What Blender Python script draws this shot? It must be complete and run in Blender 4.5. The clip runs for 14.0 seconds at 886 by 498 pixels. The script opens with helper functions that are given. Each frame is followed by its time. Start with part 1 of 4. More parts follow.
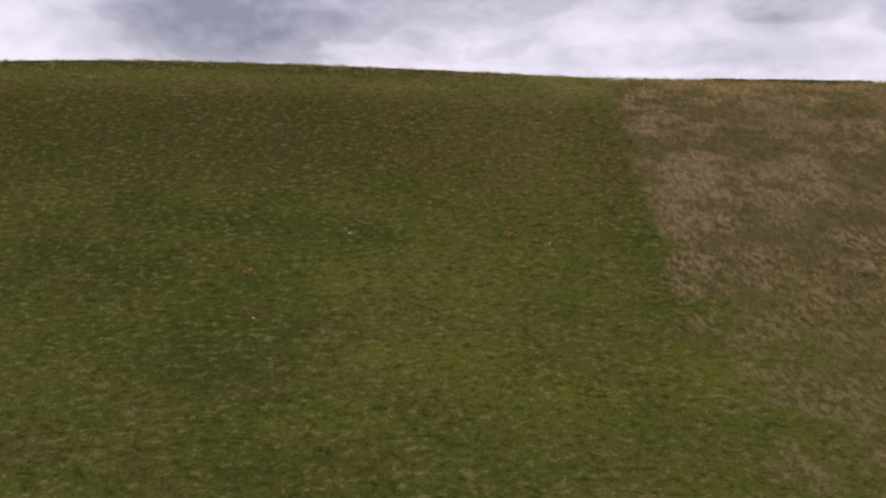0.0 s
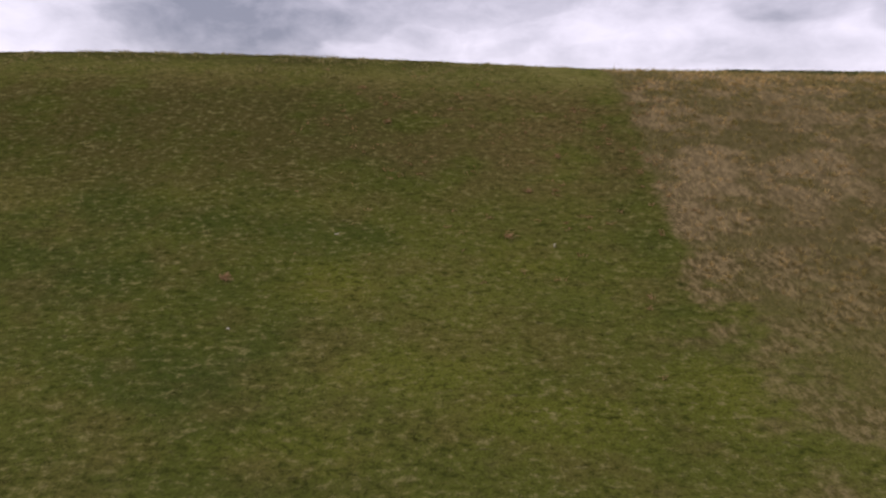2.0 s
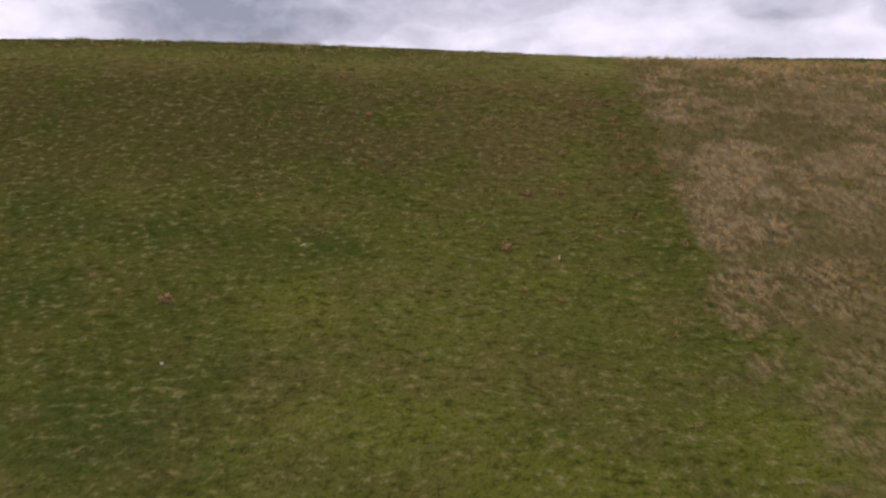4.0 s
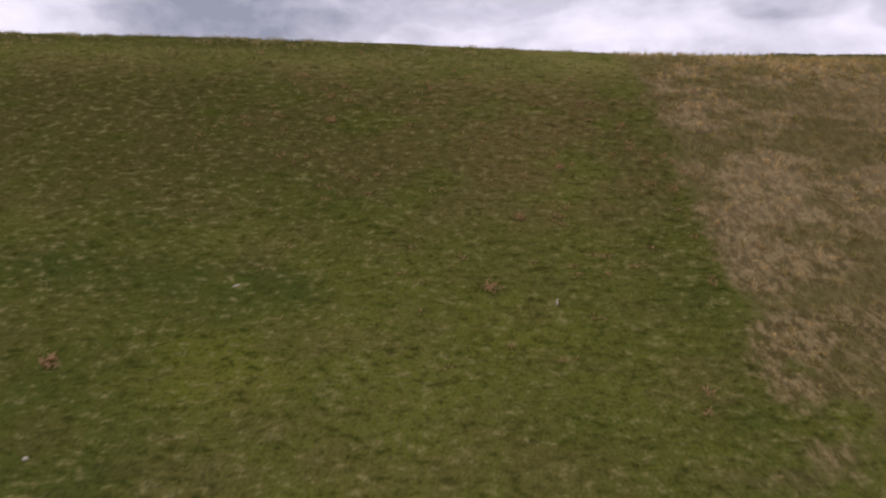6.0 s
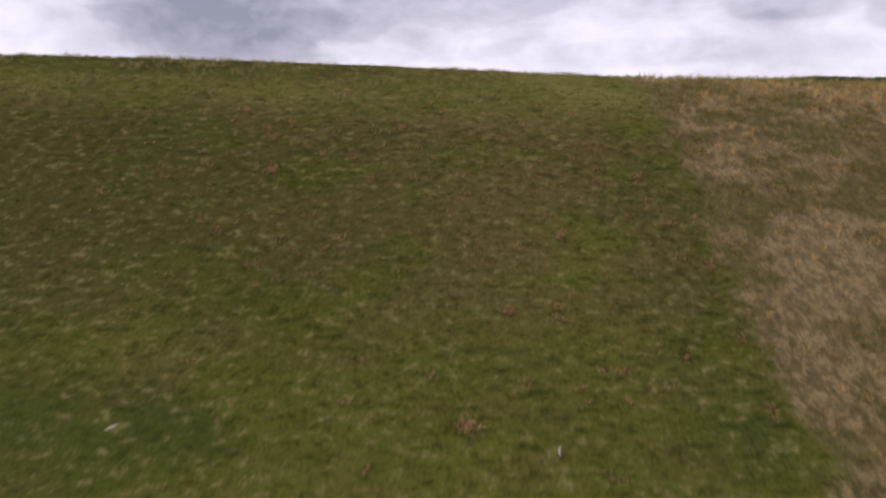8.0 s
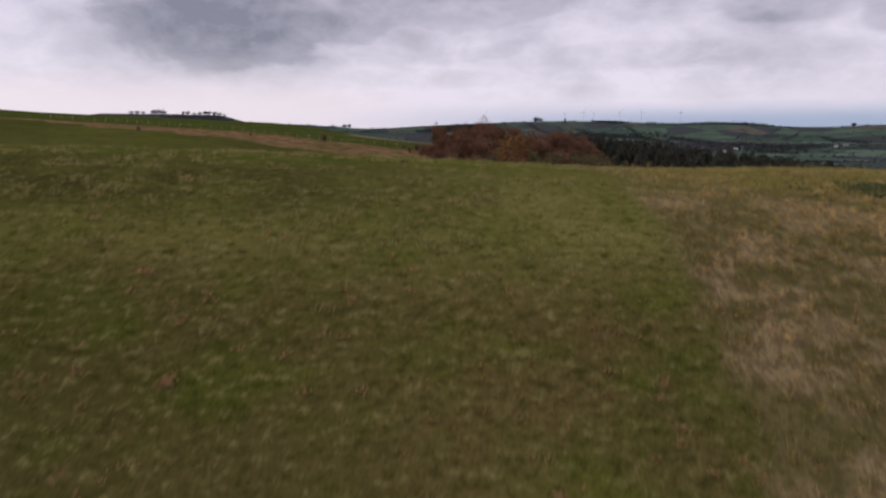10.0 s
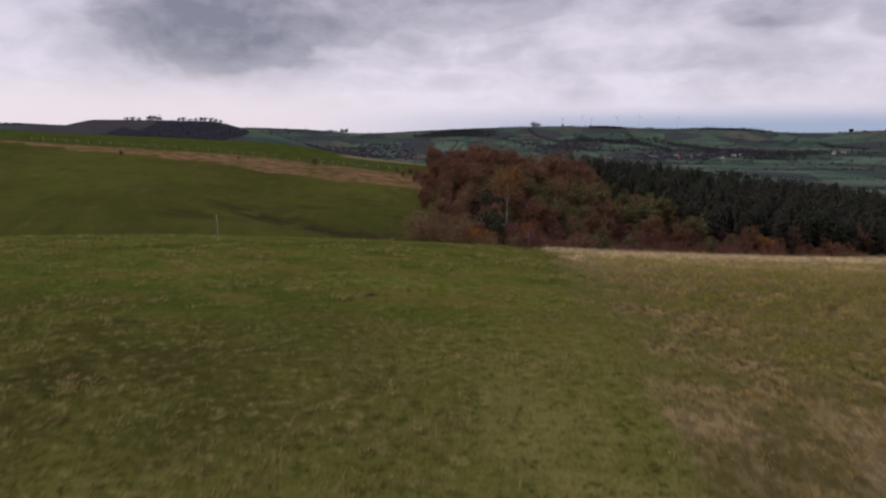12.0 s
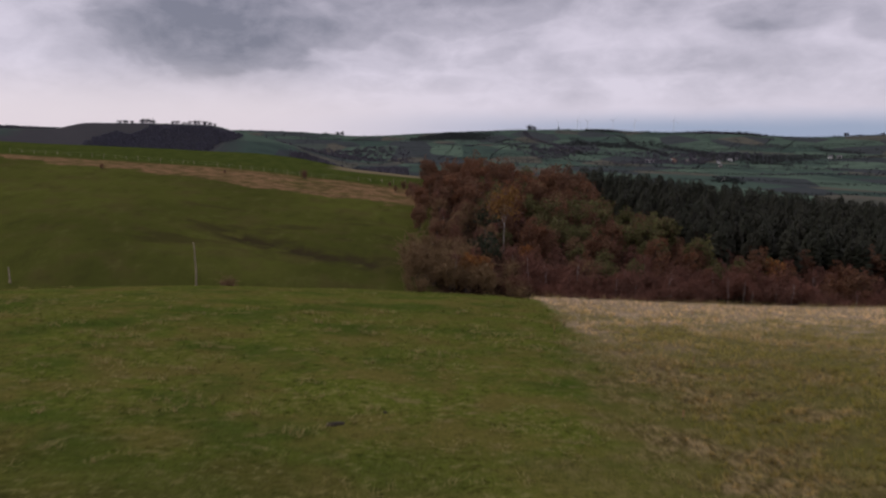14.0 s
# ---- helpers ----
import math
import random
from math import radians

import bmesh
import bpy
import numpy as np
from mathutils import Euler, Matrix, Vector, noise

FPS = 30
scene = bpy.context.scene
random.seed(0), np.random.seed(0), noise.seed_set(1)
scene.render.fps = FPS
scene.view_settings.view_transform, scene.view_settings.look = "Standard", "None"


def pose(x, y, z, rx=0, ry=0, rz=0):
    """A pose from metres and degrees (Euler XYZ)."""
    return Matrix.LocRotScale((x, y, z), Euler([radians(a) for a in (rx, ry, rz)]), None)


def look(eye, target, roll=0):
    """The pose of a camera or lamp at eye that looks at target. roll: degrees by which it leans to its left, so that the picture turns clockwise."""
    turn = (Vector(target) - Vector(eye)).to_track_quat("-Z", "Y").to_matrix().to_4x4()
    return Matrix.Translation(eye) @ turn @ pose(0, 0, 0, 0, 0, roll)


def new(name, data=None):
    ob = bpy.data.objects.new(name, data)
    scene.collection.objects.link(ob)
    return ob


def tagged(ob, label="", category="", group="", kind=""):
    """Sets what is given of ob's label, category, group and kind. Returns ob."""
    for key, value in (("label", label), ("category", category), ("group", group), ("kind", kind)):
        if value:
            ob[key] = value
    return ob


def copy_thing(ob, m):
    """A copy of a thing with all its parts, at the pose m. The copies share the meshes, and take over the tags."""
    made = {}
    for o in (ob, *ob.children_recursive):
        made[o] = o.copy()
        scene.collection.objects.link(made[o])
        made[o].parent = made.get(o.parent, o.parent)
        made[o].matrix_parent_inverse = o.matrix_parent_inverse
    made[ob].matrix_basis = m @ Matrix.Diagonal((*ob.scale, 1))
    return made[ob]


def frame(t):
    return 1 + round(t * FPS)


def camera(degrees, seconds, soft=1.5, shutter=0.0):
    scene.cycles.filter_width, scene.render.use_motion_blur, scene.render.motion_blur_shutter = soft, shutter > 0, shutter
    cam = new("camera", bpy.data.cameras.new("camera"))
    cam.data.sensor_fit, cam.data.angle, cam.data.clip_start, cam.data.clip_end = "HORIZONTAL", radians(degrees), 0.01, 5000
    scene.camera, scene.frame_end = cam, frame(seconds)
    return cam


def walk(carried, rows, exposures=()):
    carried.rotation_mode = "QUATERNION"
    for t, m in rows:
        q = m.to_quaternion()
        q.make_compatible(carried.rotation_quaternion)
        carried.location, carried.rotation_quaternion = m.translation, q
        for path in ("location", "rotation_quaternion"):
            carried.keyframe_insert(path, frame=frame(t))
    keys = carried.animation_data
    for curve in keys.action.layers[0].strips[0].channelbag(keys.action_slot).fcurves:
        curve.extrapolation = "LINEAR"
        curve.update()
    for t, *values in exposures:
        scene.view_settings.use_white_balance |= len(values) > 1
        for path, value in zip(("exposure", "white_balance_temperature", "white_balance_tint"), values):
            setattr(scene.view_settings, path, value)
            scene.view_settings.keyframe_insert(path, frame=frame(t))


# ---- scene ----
# ================= camera and its walk =================
cam = camera(71.0, 14.0, soft=2.3, shutter=0.9)
PATH = [
    (0.0, 0.00, 0.00, 0.00, 79.09, -0.21, -0.00),
    (0.5, 0.04, 0.41, -0.04, 79.07, -0.19, 0.03),
    (1.0, 0.11, 1.03, -0.11, 79.06, -0.16, 0.07),
    (1.5, 0.20, 1.82, -0.23, 79.04, -0.13, 0.09),
    (2.0, 0.32, 2.76, -0.37, 79.02, -0.10, 0.11),
    (2.5, 0.46, 3.81, -0.52, 78.99, -0.06, 0.12),
    (3.0, 0.60, 4.97, -0.64, 78.96, -0.02, 0.12),
    (3.5, 0.77, 6.24, -0.69, 78.94, 0.01, 0.11),
    (4.0, 0.97, 7.58, -0.67, 78.93, 0.03, 0.09),
    (4.5, 1.20, 8.97, -0.60, 78.93, 0.05, 0.06),
    (5.0, 1.45, 10.38, -0.50, 78.92, 0.06, 0.03),
    (5.5, 1.73, 11.80, -0.41, 78.92, 0.07, -0.01),
    (6.0, 2.01, 13.22, -0.29, 78.92, 0.08, -0.05),
    (6.5, 2.28, 14.73, -0.09, 78.94, 0.07, -0.10),
    (7.0, 2.56, 16.35, 0.16, 78.93, 0.07, -0.14),
    (7.5, 2.82, 18.09, 0.71, 78.94, 0.09, -0.19),
    (8.0, 3.05, 19.86, 1.62, 78.97, 0.12, -0.25),
    (8.5, 3.29, 21.61, 2.65, 78.99, 0.14, -0.31),
    (9.0, 3.54, 23.42, 3.88, 79.03, 0.15, -0.35),
    (9.5, 3.86, 25.28, 5.32, 79.09, 0.13, -0.38),
    (10.0, 4.23, 27.18, 6.90, 79.15, 0.11, -0.41),
    (10.5, 4.62, 29.09, 8.53, 79.22, 0.08, -0.44),
    (11.0, 4.96, 30.98, 10.10, 79.30, 0.05, -0.48),
    (11.5, 5.21, 32.82, 11.52, 79.38, 0.02, -0.53),
    (12.0, 5.36, 34.62, 12.72, 79.45, 0.00, -0.60),
    (12.5, 5.48, 36.36, 13.71, 79.48, -0.02, -0.69),
    (13.0, 5.60, 38.18, 14.68, 79.55, -0.05, -0.78),
    (13.5, 5.73, 39.98, 15.39, 79.60, -0.09, -0.87),
    (14.0, 5.85, 41.76, 15.73, 79.65, -0.13, -0.96),
]
EXPOSURES = [(0.0, 0.42), (3.0, 0.56), (7.5, 0.56), (8.5, 0.43), (9.0, 0.17), (11.5, 0.22), (13.0, -0.08), (14.0, -0.02)]
walk(cam, [(t, pose(x, y, z, rx, ry, rz)) for t, x, y, z, rx, ry, rz in PATH], EXPOSURES)

# ================= sky, sun =================
def nodes_of(tree):
    """A function that adds a node, feeds values or sockets into its inputs, and gives one of its outputs."""
    def add(kind, out=0, **ins):
        node = tree.nodes.new(kind)
        for key, value in ins.items():
            socket = node.inputs[int(key[1:])] if key[0] == "i" and key[1:].isdigit() else node.inputs[key.replace("_", " ")]
            if isinstance(value, bpy.types.NodeSocket):
                tree.links.new(value, socket)
            else:
                socket.default_value = value
        return node.outputs[out]
    return add


def maths(add, op, a, b=0.0, c=0.0, clamp=False):
    out = add("ShaderNodeMath", i0=a, i1=b, i2=c)
    out.node.operation, out.node.use_clamp = op, clamp
    return out


def ramp_between(add, value, lo, hi, smooth=True):
    """0 at lo and 1 at hi."""
    out = add("ShaderNodeMapRange", Value=value, From_Min=lo, From_Max=hi, To_Min=0.0, To_Max=1.0)
    out.node.interpolation_type = "SMOOTHSTEP" if smooth else "LINEAR"
    return out


def mixed(add, fac, a, b):
    node = add("ShaderNodeMix").node
    node.data_type = "RGBA"
    for socket, value in ((node.inputs[0], fac), (node.inputs[6], a), (node.inputs[7], b)):
        if isinstance(value, bpy.types.NodeSocket):
            node.id_data.links.new(value, socket)
        else:
            socket.default_value = value
    return node.outputs[2]


def scaled(add, vector, sx, sy, sz):
    out = add("ShaderNodeVectorMath", i0=vector, i1=(sx, sy, sz))
    out.node.operation = "MULTIPLY"
    return out


def grain(add, vector, scale, detail=3.0, rough=0.55, distortion=0.0):
    return add("ShaderNodeTexNoise", Vector=vector, Scale=scale, Detail=detail, Roughness=rough, Distortion=distortion)


def rgb(r, g, b):
    return (r, g, b, 1.0)


SUN_HEIGHT, SUN_TURN = radians(45), radians(-80)

world = bpy.data.worlds.new("overcast_sky")
scene.world = world
world.use_nodes = True
wt = world.node_tree
wt.nodes.clear()
w = nodes_of(wt)
way = w("ShaderNodeTexCoord", out=0)
split = wt.nodes.new("ShaderNodeSeparateXYZ")
wt.links.new(way, split.inputs[0])
dx, dy, dz = split.outputs
azimuth = maths(w, "ARCTAN2", dx, dy)
height = maths(w, "ARCSINE", dz)
blue = w("ShaderNodeTexSky")
blue.node.sky_type, blue.node.sun_disc, blue.node.sun_elevation, blue.node.sun_rotation = "NISHITA", False, SUN_HEIGHT, SUN_TURN
blue = scaled(w, blue, 0.1, 0.1, 0.1)
# the cloud deck
flat = scaled(w, way, 1.0, 1.0, 1.8)
billow = grain(w, flat, 2.7, 5.0, 0.5, 0.3)
puffs = grain(w, flat, 7.0, 8.0, 0.58, 0.3)
wisps = grain(w, scaled(w, way, 1.0, 1.0, 2.2), 12.0, 6.0, 0.62, 0.4)
ragged = maths(w, "ADD", maths(w, "MULTIPLY_ADD", puffs, 2.0, -1.0), maths(w, "MULTIPLY_ADD", billow, 0.8, -0.4))


def cloud_bank(mid, up, wide, tall, edge, weight):
    """A heavy cloud, by bearing and height, with a ragged rim."""
    u = maths(w, "DIVIDE", maths(w, "SUBTRACT", azimuth, mid), wide)
    v = maths(w, "DIVIDE", maths(w, "SUBTRACT", height, up), tall)
    d = maths(w, "SQRT", maths(w, "ADD", maths(w, "MULTIPLY", u, u), maths(w, "MULTIPLY", v, v)))
    d = maths(w, "ADD", d, maths(w, "MULTIPLY", ragged, edge))
    body = maths(w, "ADD", maths(w, "MULTIPLY", ramp_between(w, d, 1.35, 0.40), 0.6), maths(w, "MULTIPLY", ramp_between(w, d, 1.06, 0.78), 0.4))
    return maths(w, "MULTIPLY", body, weight)


banks = cloud_bank(-0.320, 0.158, 0.185, 0.088, 0.75, 1.0)
for bank in ((-0.17, 0.175, 0.17, 0.060, 0.75, 0.95), (-0.12, 0.216, 0.46, 0.072, 0.7, 0.95), (-0.56, 0.196, 0.11, 0.030, 1.0, 0.75), (0.00, 0.150, 0.22, 0.050, 1.0, 0.50), (0.28, 0.195, 0.26, 0.050, 1.0, 0.30),
             (0.50, 0.165, 0.11, 0.030, 0.8, 0.60), (0.62, 0.168, 0.06, 0.048, 0.8, 0.70), (0.30, 0.108, 0.30, 0.022, 1.1, 0.22), (-0.02, 0.078, 0.13, 0.016, 1.0, 0.26)):
    banks = maths(w, "MAXIMUM", banks, cloud_bank(*bank))
thick = maths(w, "MULTIPLY_ADD", ramp_between(w, billow, 0.38, 0.64), 0.30, 0.0)
thick = maths(w, "ADD", thick, maths(w, "MULTIPLY", banks, 0.68))
thick = maths(w, "ADD", thick, maths(w, "MULTIPLY_ADD", puffs, 1.10, -0.55))
thick = maths(w, "ADD", thick, maths(w, "MULTIPLY_ADD", wisps, 0.70, -0.35), clamp=True)
low = ramp_between(w, height, 0.085, 0.02)
thick = maths(w, "MULTIPLY", thick, maths(w, "MULTIPLY_ADD", low, -0.75, 1.0))
cloud = mixed(w, thick, rgb(0.722, 0.664, 0.782), rgb(0.205, 0.203, 0.264))
# pinkish low in one quarter, a blue-grey clearing in the other
west_glow = maths(w, "MULTIPLY", ramp_between(w, height, 0.11, 0.03), ramp_between(w, azimuth, 0.20, -0.35))
cloud = mixed(w, maths(w, "MULTIPLY", west_glow, 0.7), cloud, rgb(0.79, 0.70, 0.755))
east = ramp_between(w, azimuth, -0.30, 0.45)
band = maths(w, "MULTIPLY", ramp_between(w, maths(w, "ADD", height, maths(w, "MULTIPLY", ragged, 0.010)), 0.046, 0.012), east)
cloud = mixed(w, band, cloud, rgb(0.335, 0.395, 0.55))
sky = mixed(w, 0.93, blue, cloud)
shade = w("ShaderNodeBackground", Color=sky, Strength=1.0)
wt.links.new(shade, wt.nodes.new("ShaderNodeOutputWorld").inputs[0])

sun = new("sun", bpy.data.lights.new("sun", "SUN"))
sun.data.energy, sun.data.angle, sun.data.color = 1.3, radians(28), (1.0, 0.95, 0.88)
sun.matrix_world = look((0, 0, 0), (-math.sin(SUN_TURN) * math.cos(SUN_HEIGHT), -math.cos(SUN_TURN) * math.cos(SUN_HEIGHT), -math.sin(SUN_HEIGHT)))

# ================= the lie of the land =================
def soft(v):
    return np.logaddexp(0.0, v)


def smooth_max(a, b, k):
    return k * np.logaddexp(a / k, b / k)


def bump(v, mid, half):
    return np.exp(-((v - mid) / half) ** 2)


def step(v, lo, hi):
    u = np.clip((v - lo) / (hi - lo), 0.0, 1.0)
    return u * u * (3 - 2 * u)


HILL_BENDS = [(24, 3, 0.061), (40, 4, 0.553), (50, 3, -1.135), (56, 3, 0.223), (64, 4, -0.107), (76, 5, -0.057), (90, 5, -0.082), (104, 5, -0.436), (116, 5, -0.053)]


def near_hill(x, y):
    """The grass hill that the camera climbs: a steep face, a flat top, a steep back."""
    z = -10.936 + 0.365 * (y - 24)
    for at, width, bend in HILL_BENDS:
        z = z + bend * width * soft((y - at) / width)
    u, v = np.clip(x - 5, -60, 62) / 20, np.clip((y - 60) / 30, -1.6, 2.2)
    z = z + (-0.889) * u + (0.015) * u * u + (-0.287) * u * v + (-0.165) * u * u * v + (0.114) * u ** 3 + (0.247) * u * v * v
    z = z + 0.30 * bump(x, 29, 7) * bump(y, 66, 9) - 0.14 * bump(x, 17, 4) * bump(y, 64, 9)
    z = z - 0.2 * step(x, 11, 15) * step(y, 62, 84)
    return z - 0.02 * np.clip(np.abs(x - 5) - 60, 0, 400)


FAR_SWELLS = [(-0.62, 0.22, 0.0119), (-0.30, 0.075, 0.0055), (-0.20, 0.075, 0.0040), (-0.11, 0.075, -0.0029), (-0.03, 0.075, 0.0024),
              (0.06, 0.075, 0.0042), (0.14, 0.075, 0.0057), (0.22, 0.075, 0.0062), (0.30, 0.075, 0.0038), (0.38, 0.075, 0.0032),
              (0.46, 0.075, 0.0021), (0.54, 0.075, -0.0025), (0.64, 0.075, 0.0028)]


def far_crest(a):
    """The slope at which the distant hills' crest is seen from the hilltop, by bearing."""
    return sum(tall * bump(a, mid, half) for mid, half, tall in FAR_SWELLS)


def land(x, y):
    """Height of the ground anywhere."""
    x, y = np.asarray(x, float), np.asarray(y, float)
    hill = near_hill(x, y)
    side = np.clip(x + 7, -160, 260)
    field = -6.8 - 0.12 * side - 0.05 * np.clip(-side - 50, 0, 110) + 0.10 * (y - 151)
    ridge = 250 + 15 * step(-x, 15, 50) - 0.06 * np.clip(-x - 20, 0, 120)
    field = field - 0.27 * 5 * soft((y - ridge) / 5)
    field = field + 0.5 * np.sin(x * 0.11 + y * 0.05) * bump(y, 165, 25) - 3.2 * bump(y, 130, 9) - 1.0 * bump(y + 0.35 * x, 150.0, 5) * step(x, -45, -25) * step(-x, -4, 8)
    field = field + 0.017 * np.clip(x + 65, -75, 70) * step(y, 205, 240) * step(-x, -14, -2)
    field = smooth_max(field, -46.0 + 0 * x, 6.0)
    r, a = np.hypot(x - 5, y - 40), np.arctan2(x - 5, y - 40)
    crest = 15.7 + far_crest(a) * 2600
    far = -46 + (crest + 46) * step(r, 1150 + 250 * np.sin(3 * a + 1), 2650) ** 1.15
    far = far + 9 * np.sin(r * 0.0075 + 4 * a) * step(r, 1300, 1700) * step(-r, -2600, -2100) + 4 * np.sin(9 * a + r * 0.004) * step(r, 1300, 1800) * step(-r, -2600, -2300)
    west = 15.7 + 1250 * (0.0162 - 0.0085 * step(-a, 0.490, 0.540) - 0.012 * np.clip(a + 0.42, 0, 0.12) - 0.007 * step(a, -0.345, -0.295))
    knoll = -46 + (west + 46) * step(r, 800, 1230) * step(-r, -2100, -1300) * step(a, -0.95, -0.72) * step(-a, 0.08, 0.33)
    far = np.maximum(far, knoll) - step(r, 2650, 4800) * 60
    back = -24 - 0.004 * np.clip(-y, 0, 3000)
    rest = np.where(y > 20, np.maximum(field, np.where(r > 500, far, -46)), back)
    rest = np.where((y > -40) & (y <= 20), back + (np.maximum(field, -46) - back) * step(y, -40, 20), rest)
    return smooth_max(hill, rest, 1.2)


# ================= materials =================
def material(name, rough=0.85, spec=0.25):
    m = bpy.data.materials.new(name)
    m.use_nodes = True
    add = nodes_of(m.node_tree)
    shader = m.node_tree.nodes["Principled BSDF"]
    shader.inputs["Roughness"].default_value = rough
    shader.inputs["Specular IOR Level"].default_value = spec
    return m, add, shader, m.node_tree.links.new


def place(add):
    return add("ShaderNodeNewGeometry", out=0)


def parted(add, vector):
    return add("ShaderNodeSeparateXYZ", i0=vector).node.outputs


def turf_colour(add):
    """Colour of the sward by where it grows: mown green, and rank tawny grass past the mowing line and along the far fence."""
    p = place(add)
    x, y, z = parted(add, p)
    along = scaled(add, p, 0.62, 1.0, 1.0)
    wide, mid, fine = grain(add, p, 0.07, 3), grain(add, scaled(add, p, 0.7, 1.0, 1.0), 0.45, 4, 0.6), grain(add, p, 11.0, 3, 0.7)
    small = grain(add, along, 3.6, 5, 0.72)
    steps = grain(add, scaled(add, p, 0.42, 1.0, 1.0), 4.4, 5, 0.72, 0.5)
    ragged = maths(add, "MULTIPLY_ADD", grain(add, scaled(add, p, 0.6, 1.0, 1.0), 0.55, 5, 0.66), 2.4, -1.2)

    def patch(cx, cy, rx, ry):
        """A ragged patch of the sward, 0 outside to 1 inside."""
        u = maths(add, "DIVIDE", maths(add, "SUBTRACT", x, cx), rx)
        v = maths(add, "DIVIDE", maths(add, "SUBTRACT", y, cy), ry)
        d = maths(add, "ADD", maths(add, "MULTIPLY", u, u), maths(add, "MULTIPLY", v, v))
        return ramp_between(add, maths(add, "ADD", d, maths(add, "MULTIPLY", ragged, 1.5)), 1.7, 0.0)

    def most(*masks):
        out = masks[0]
        for m in masks[1:]:
            out = maths(add, "MAXIMUM", out, m)
        return out

    # the flat top beyond the brow is the freshest green
    top = ramp_between(add, y, 54.0, 66.0)
    green = mixed(add, ramp_between(add, wide, 0.36, 0.64), rgb(0.077, 0.084, 0.016), rgb(0.102, 0.104, 0.021))
    lush = most(patch(-15.5, 35.0, 8.0, 4.5), patch(-17.0, 30.5, 7.0, 1.8), patch(-12.0, 26.5, 8.0, 2.4), patch(10.9, 36.0, 1.6, 8.0), patch(-22.0, 44.0, 8.0, 3.0), patch(-5.0, 34.0, 3.5, 1.6))
    side = maths(add, "MULTIPLY", ramp_between(add, x, 3.0, -8.0), ramp_between(add, y, 46.0, 36.0))
    lush = maths(add, "MULTIPLY", maths(add, "ADD", maths(add, "MULTIPLY_ADD", lush, 0.45, 0.10), maths(add, "MULTIPLY", side, 0.42)), ramp_between(add, grain(add, along, 0.30, 4, 0.6), 0.24, 0.66))
    green = mixed(add, lush, green, rgb(0.046, 0.060, 0.013))
    bright = most(patch(4.2, 23.6, 4.0, 1.5), patch(11.6, 25.0, 2.8, 1.8), patch(-4.5, 31.0, 2.6, 1.4), patch(-1.0, 26.0, 4.0, 1.2), patch(-5.0, 22.5, 3.0, 1.2), patch(4.0, 33.0, 2.4, 1.2))
    green = mixed(add, maths(add, "MULTIPLY", bright, 0.30), green, rgb(0.122, 0.128, 0.017))
    green = mixed(add, maths(add, "MULTIPLY", top, 0.75), green, rgb(0.094, 0.116, 0.019))
    # browner under the brow, and dead grass here and there
    dead = maths(add, "MULTIPLY", ramp_between(add, mid, 0.44, 0.66), maths(add, "MULTIPLY_ADD", top, -0.15, 0.40))
    brow = maths(add, "MULTIPLY", ramp_between(add, y, 34.0, 41.0), ramp_between(add, y, 51.0, 46.5))
    dead = maths(add, "MAXIMUM", dead, maths(add, "MULTIPLY", maths(add, "MULTIPLY", brow, 0.85), ramp_between(add, mid, 0.30, 0.60)))
    green = mixed(add, dead, green, rgb(0.104, 0.076, 0.029))
    # camera's uneven tone painted in: turf darkened towards the left below the brow
    dark_below_brow = maths(add, "MULTIPLY", maths(add, "MULTIPLY", ramp_between(add, y, 36.0, 41.0), ramp_between(add, y, 48.5, 45.0)), maths(add, "MULTIPLY", ramp_between(add, x, 8.0, -8.0), ramp_between(add, wide, 0.20, 0.50)))
    green = mixed(add, maths(add, "MULTIPLY", dark_below_brow, 0.42), green, rgb(0.034, 0.042, 0.009))
    dry = maths(add, "MULTIPLY", ramp_between(add, y, 45.5, 49.5), ramp_between(add, y, 62.0, 55.0))
    dry = maths(add, "MULTIPLY", dry, maths(add, "MULTIPLY_ADD", ramp_between(add, x, -10.0, 8.0), 0.55, 0.45))
    green = mixed(add, maths(add, "MULTIPLY", dry, maths(add, "MULTIPLY_ADD", ramp_between(add, mid, 0.40, 0.65), 0.55, 0.35)), green, rgb(0.172, 0.158, 0.050))
    # uneven tone behind the brow, also painted in: darker towards the left
    dark_behind_brow = maths(add, "MULTIPLY", maths(add, "MULTIPLY", ramp_between(add, y, 48.5, 52.0), ramp_between(add, y, 66.0, 57.0)), maths(add, "MULTIPLY", ramp_between(add, x, 14.0, -6.0), maths(add, "MULTIPLY_ADD", ramp_between(add, mid, 0.35, 0.58), 0.6, 0.4)))
    green = mixed(add, maths(add, "MULTIPLY", dark_behind_brow, 0.85), green, rgb(0.038, 0.036, 0.012))
    # small tufts, drawn out along the contour; shadow streaks of slope steps painted dark
    green = mixed(add, maths(add, "MULTIPLY", ramp_between(add, small, 0.53, 0.66), 0.70), green, rgb(0.200, 0.176, 0.072))
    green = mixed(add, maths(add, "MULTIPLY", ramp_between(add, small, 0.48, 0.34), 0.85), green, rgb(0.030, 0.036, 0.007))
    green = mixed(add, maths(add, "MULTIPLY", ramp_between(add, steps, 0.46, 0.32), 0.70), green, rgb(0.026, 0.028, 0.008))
    green = mixed(add, maths(add, "MULTIPLY", ramp_between(add, steps, 0.57, 0.68), 0.35), green, rgb(0.140, 0.128, 0.040))
    pool = grain(add, scaled(add, p, 0.6, 1.0, 1.0), 0.34, 4, 0.62)
    ochre = maths(add, "MULTIPLY", ramp_between(add, grain(add, along, 0.42, 5, 0.70, 0.4), 0.45, 0.60), maths(add, "MULTIPLY", top, 0.75))
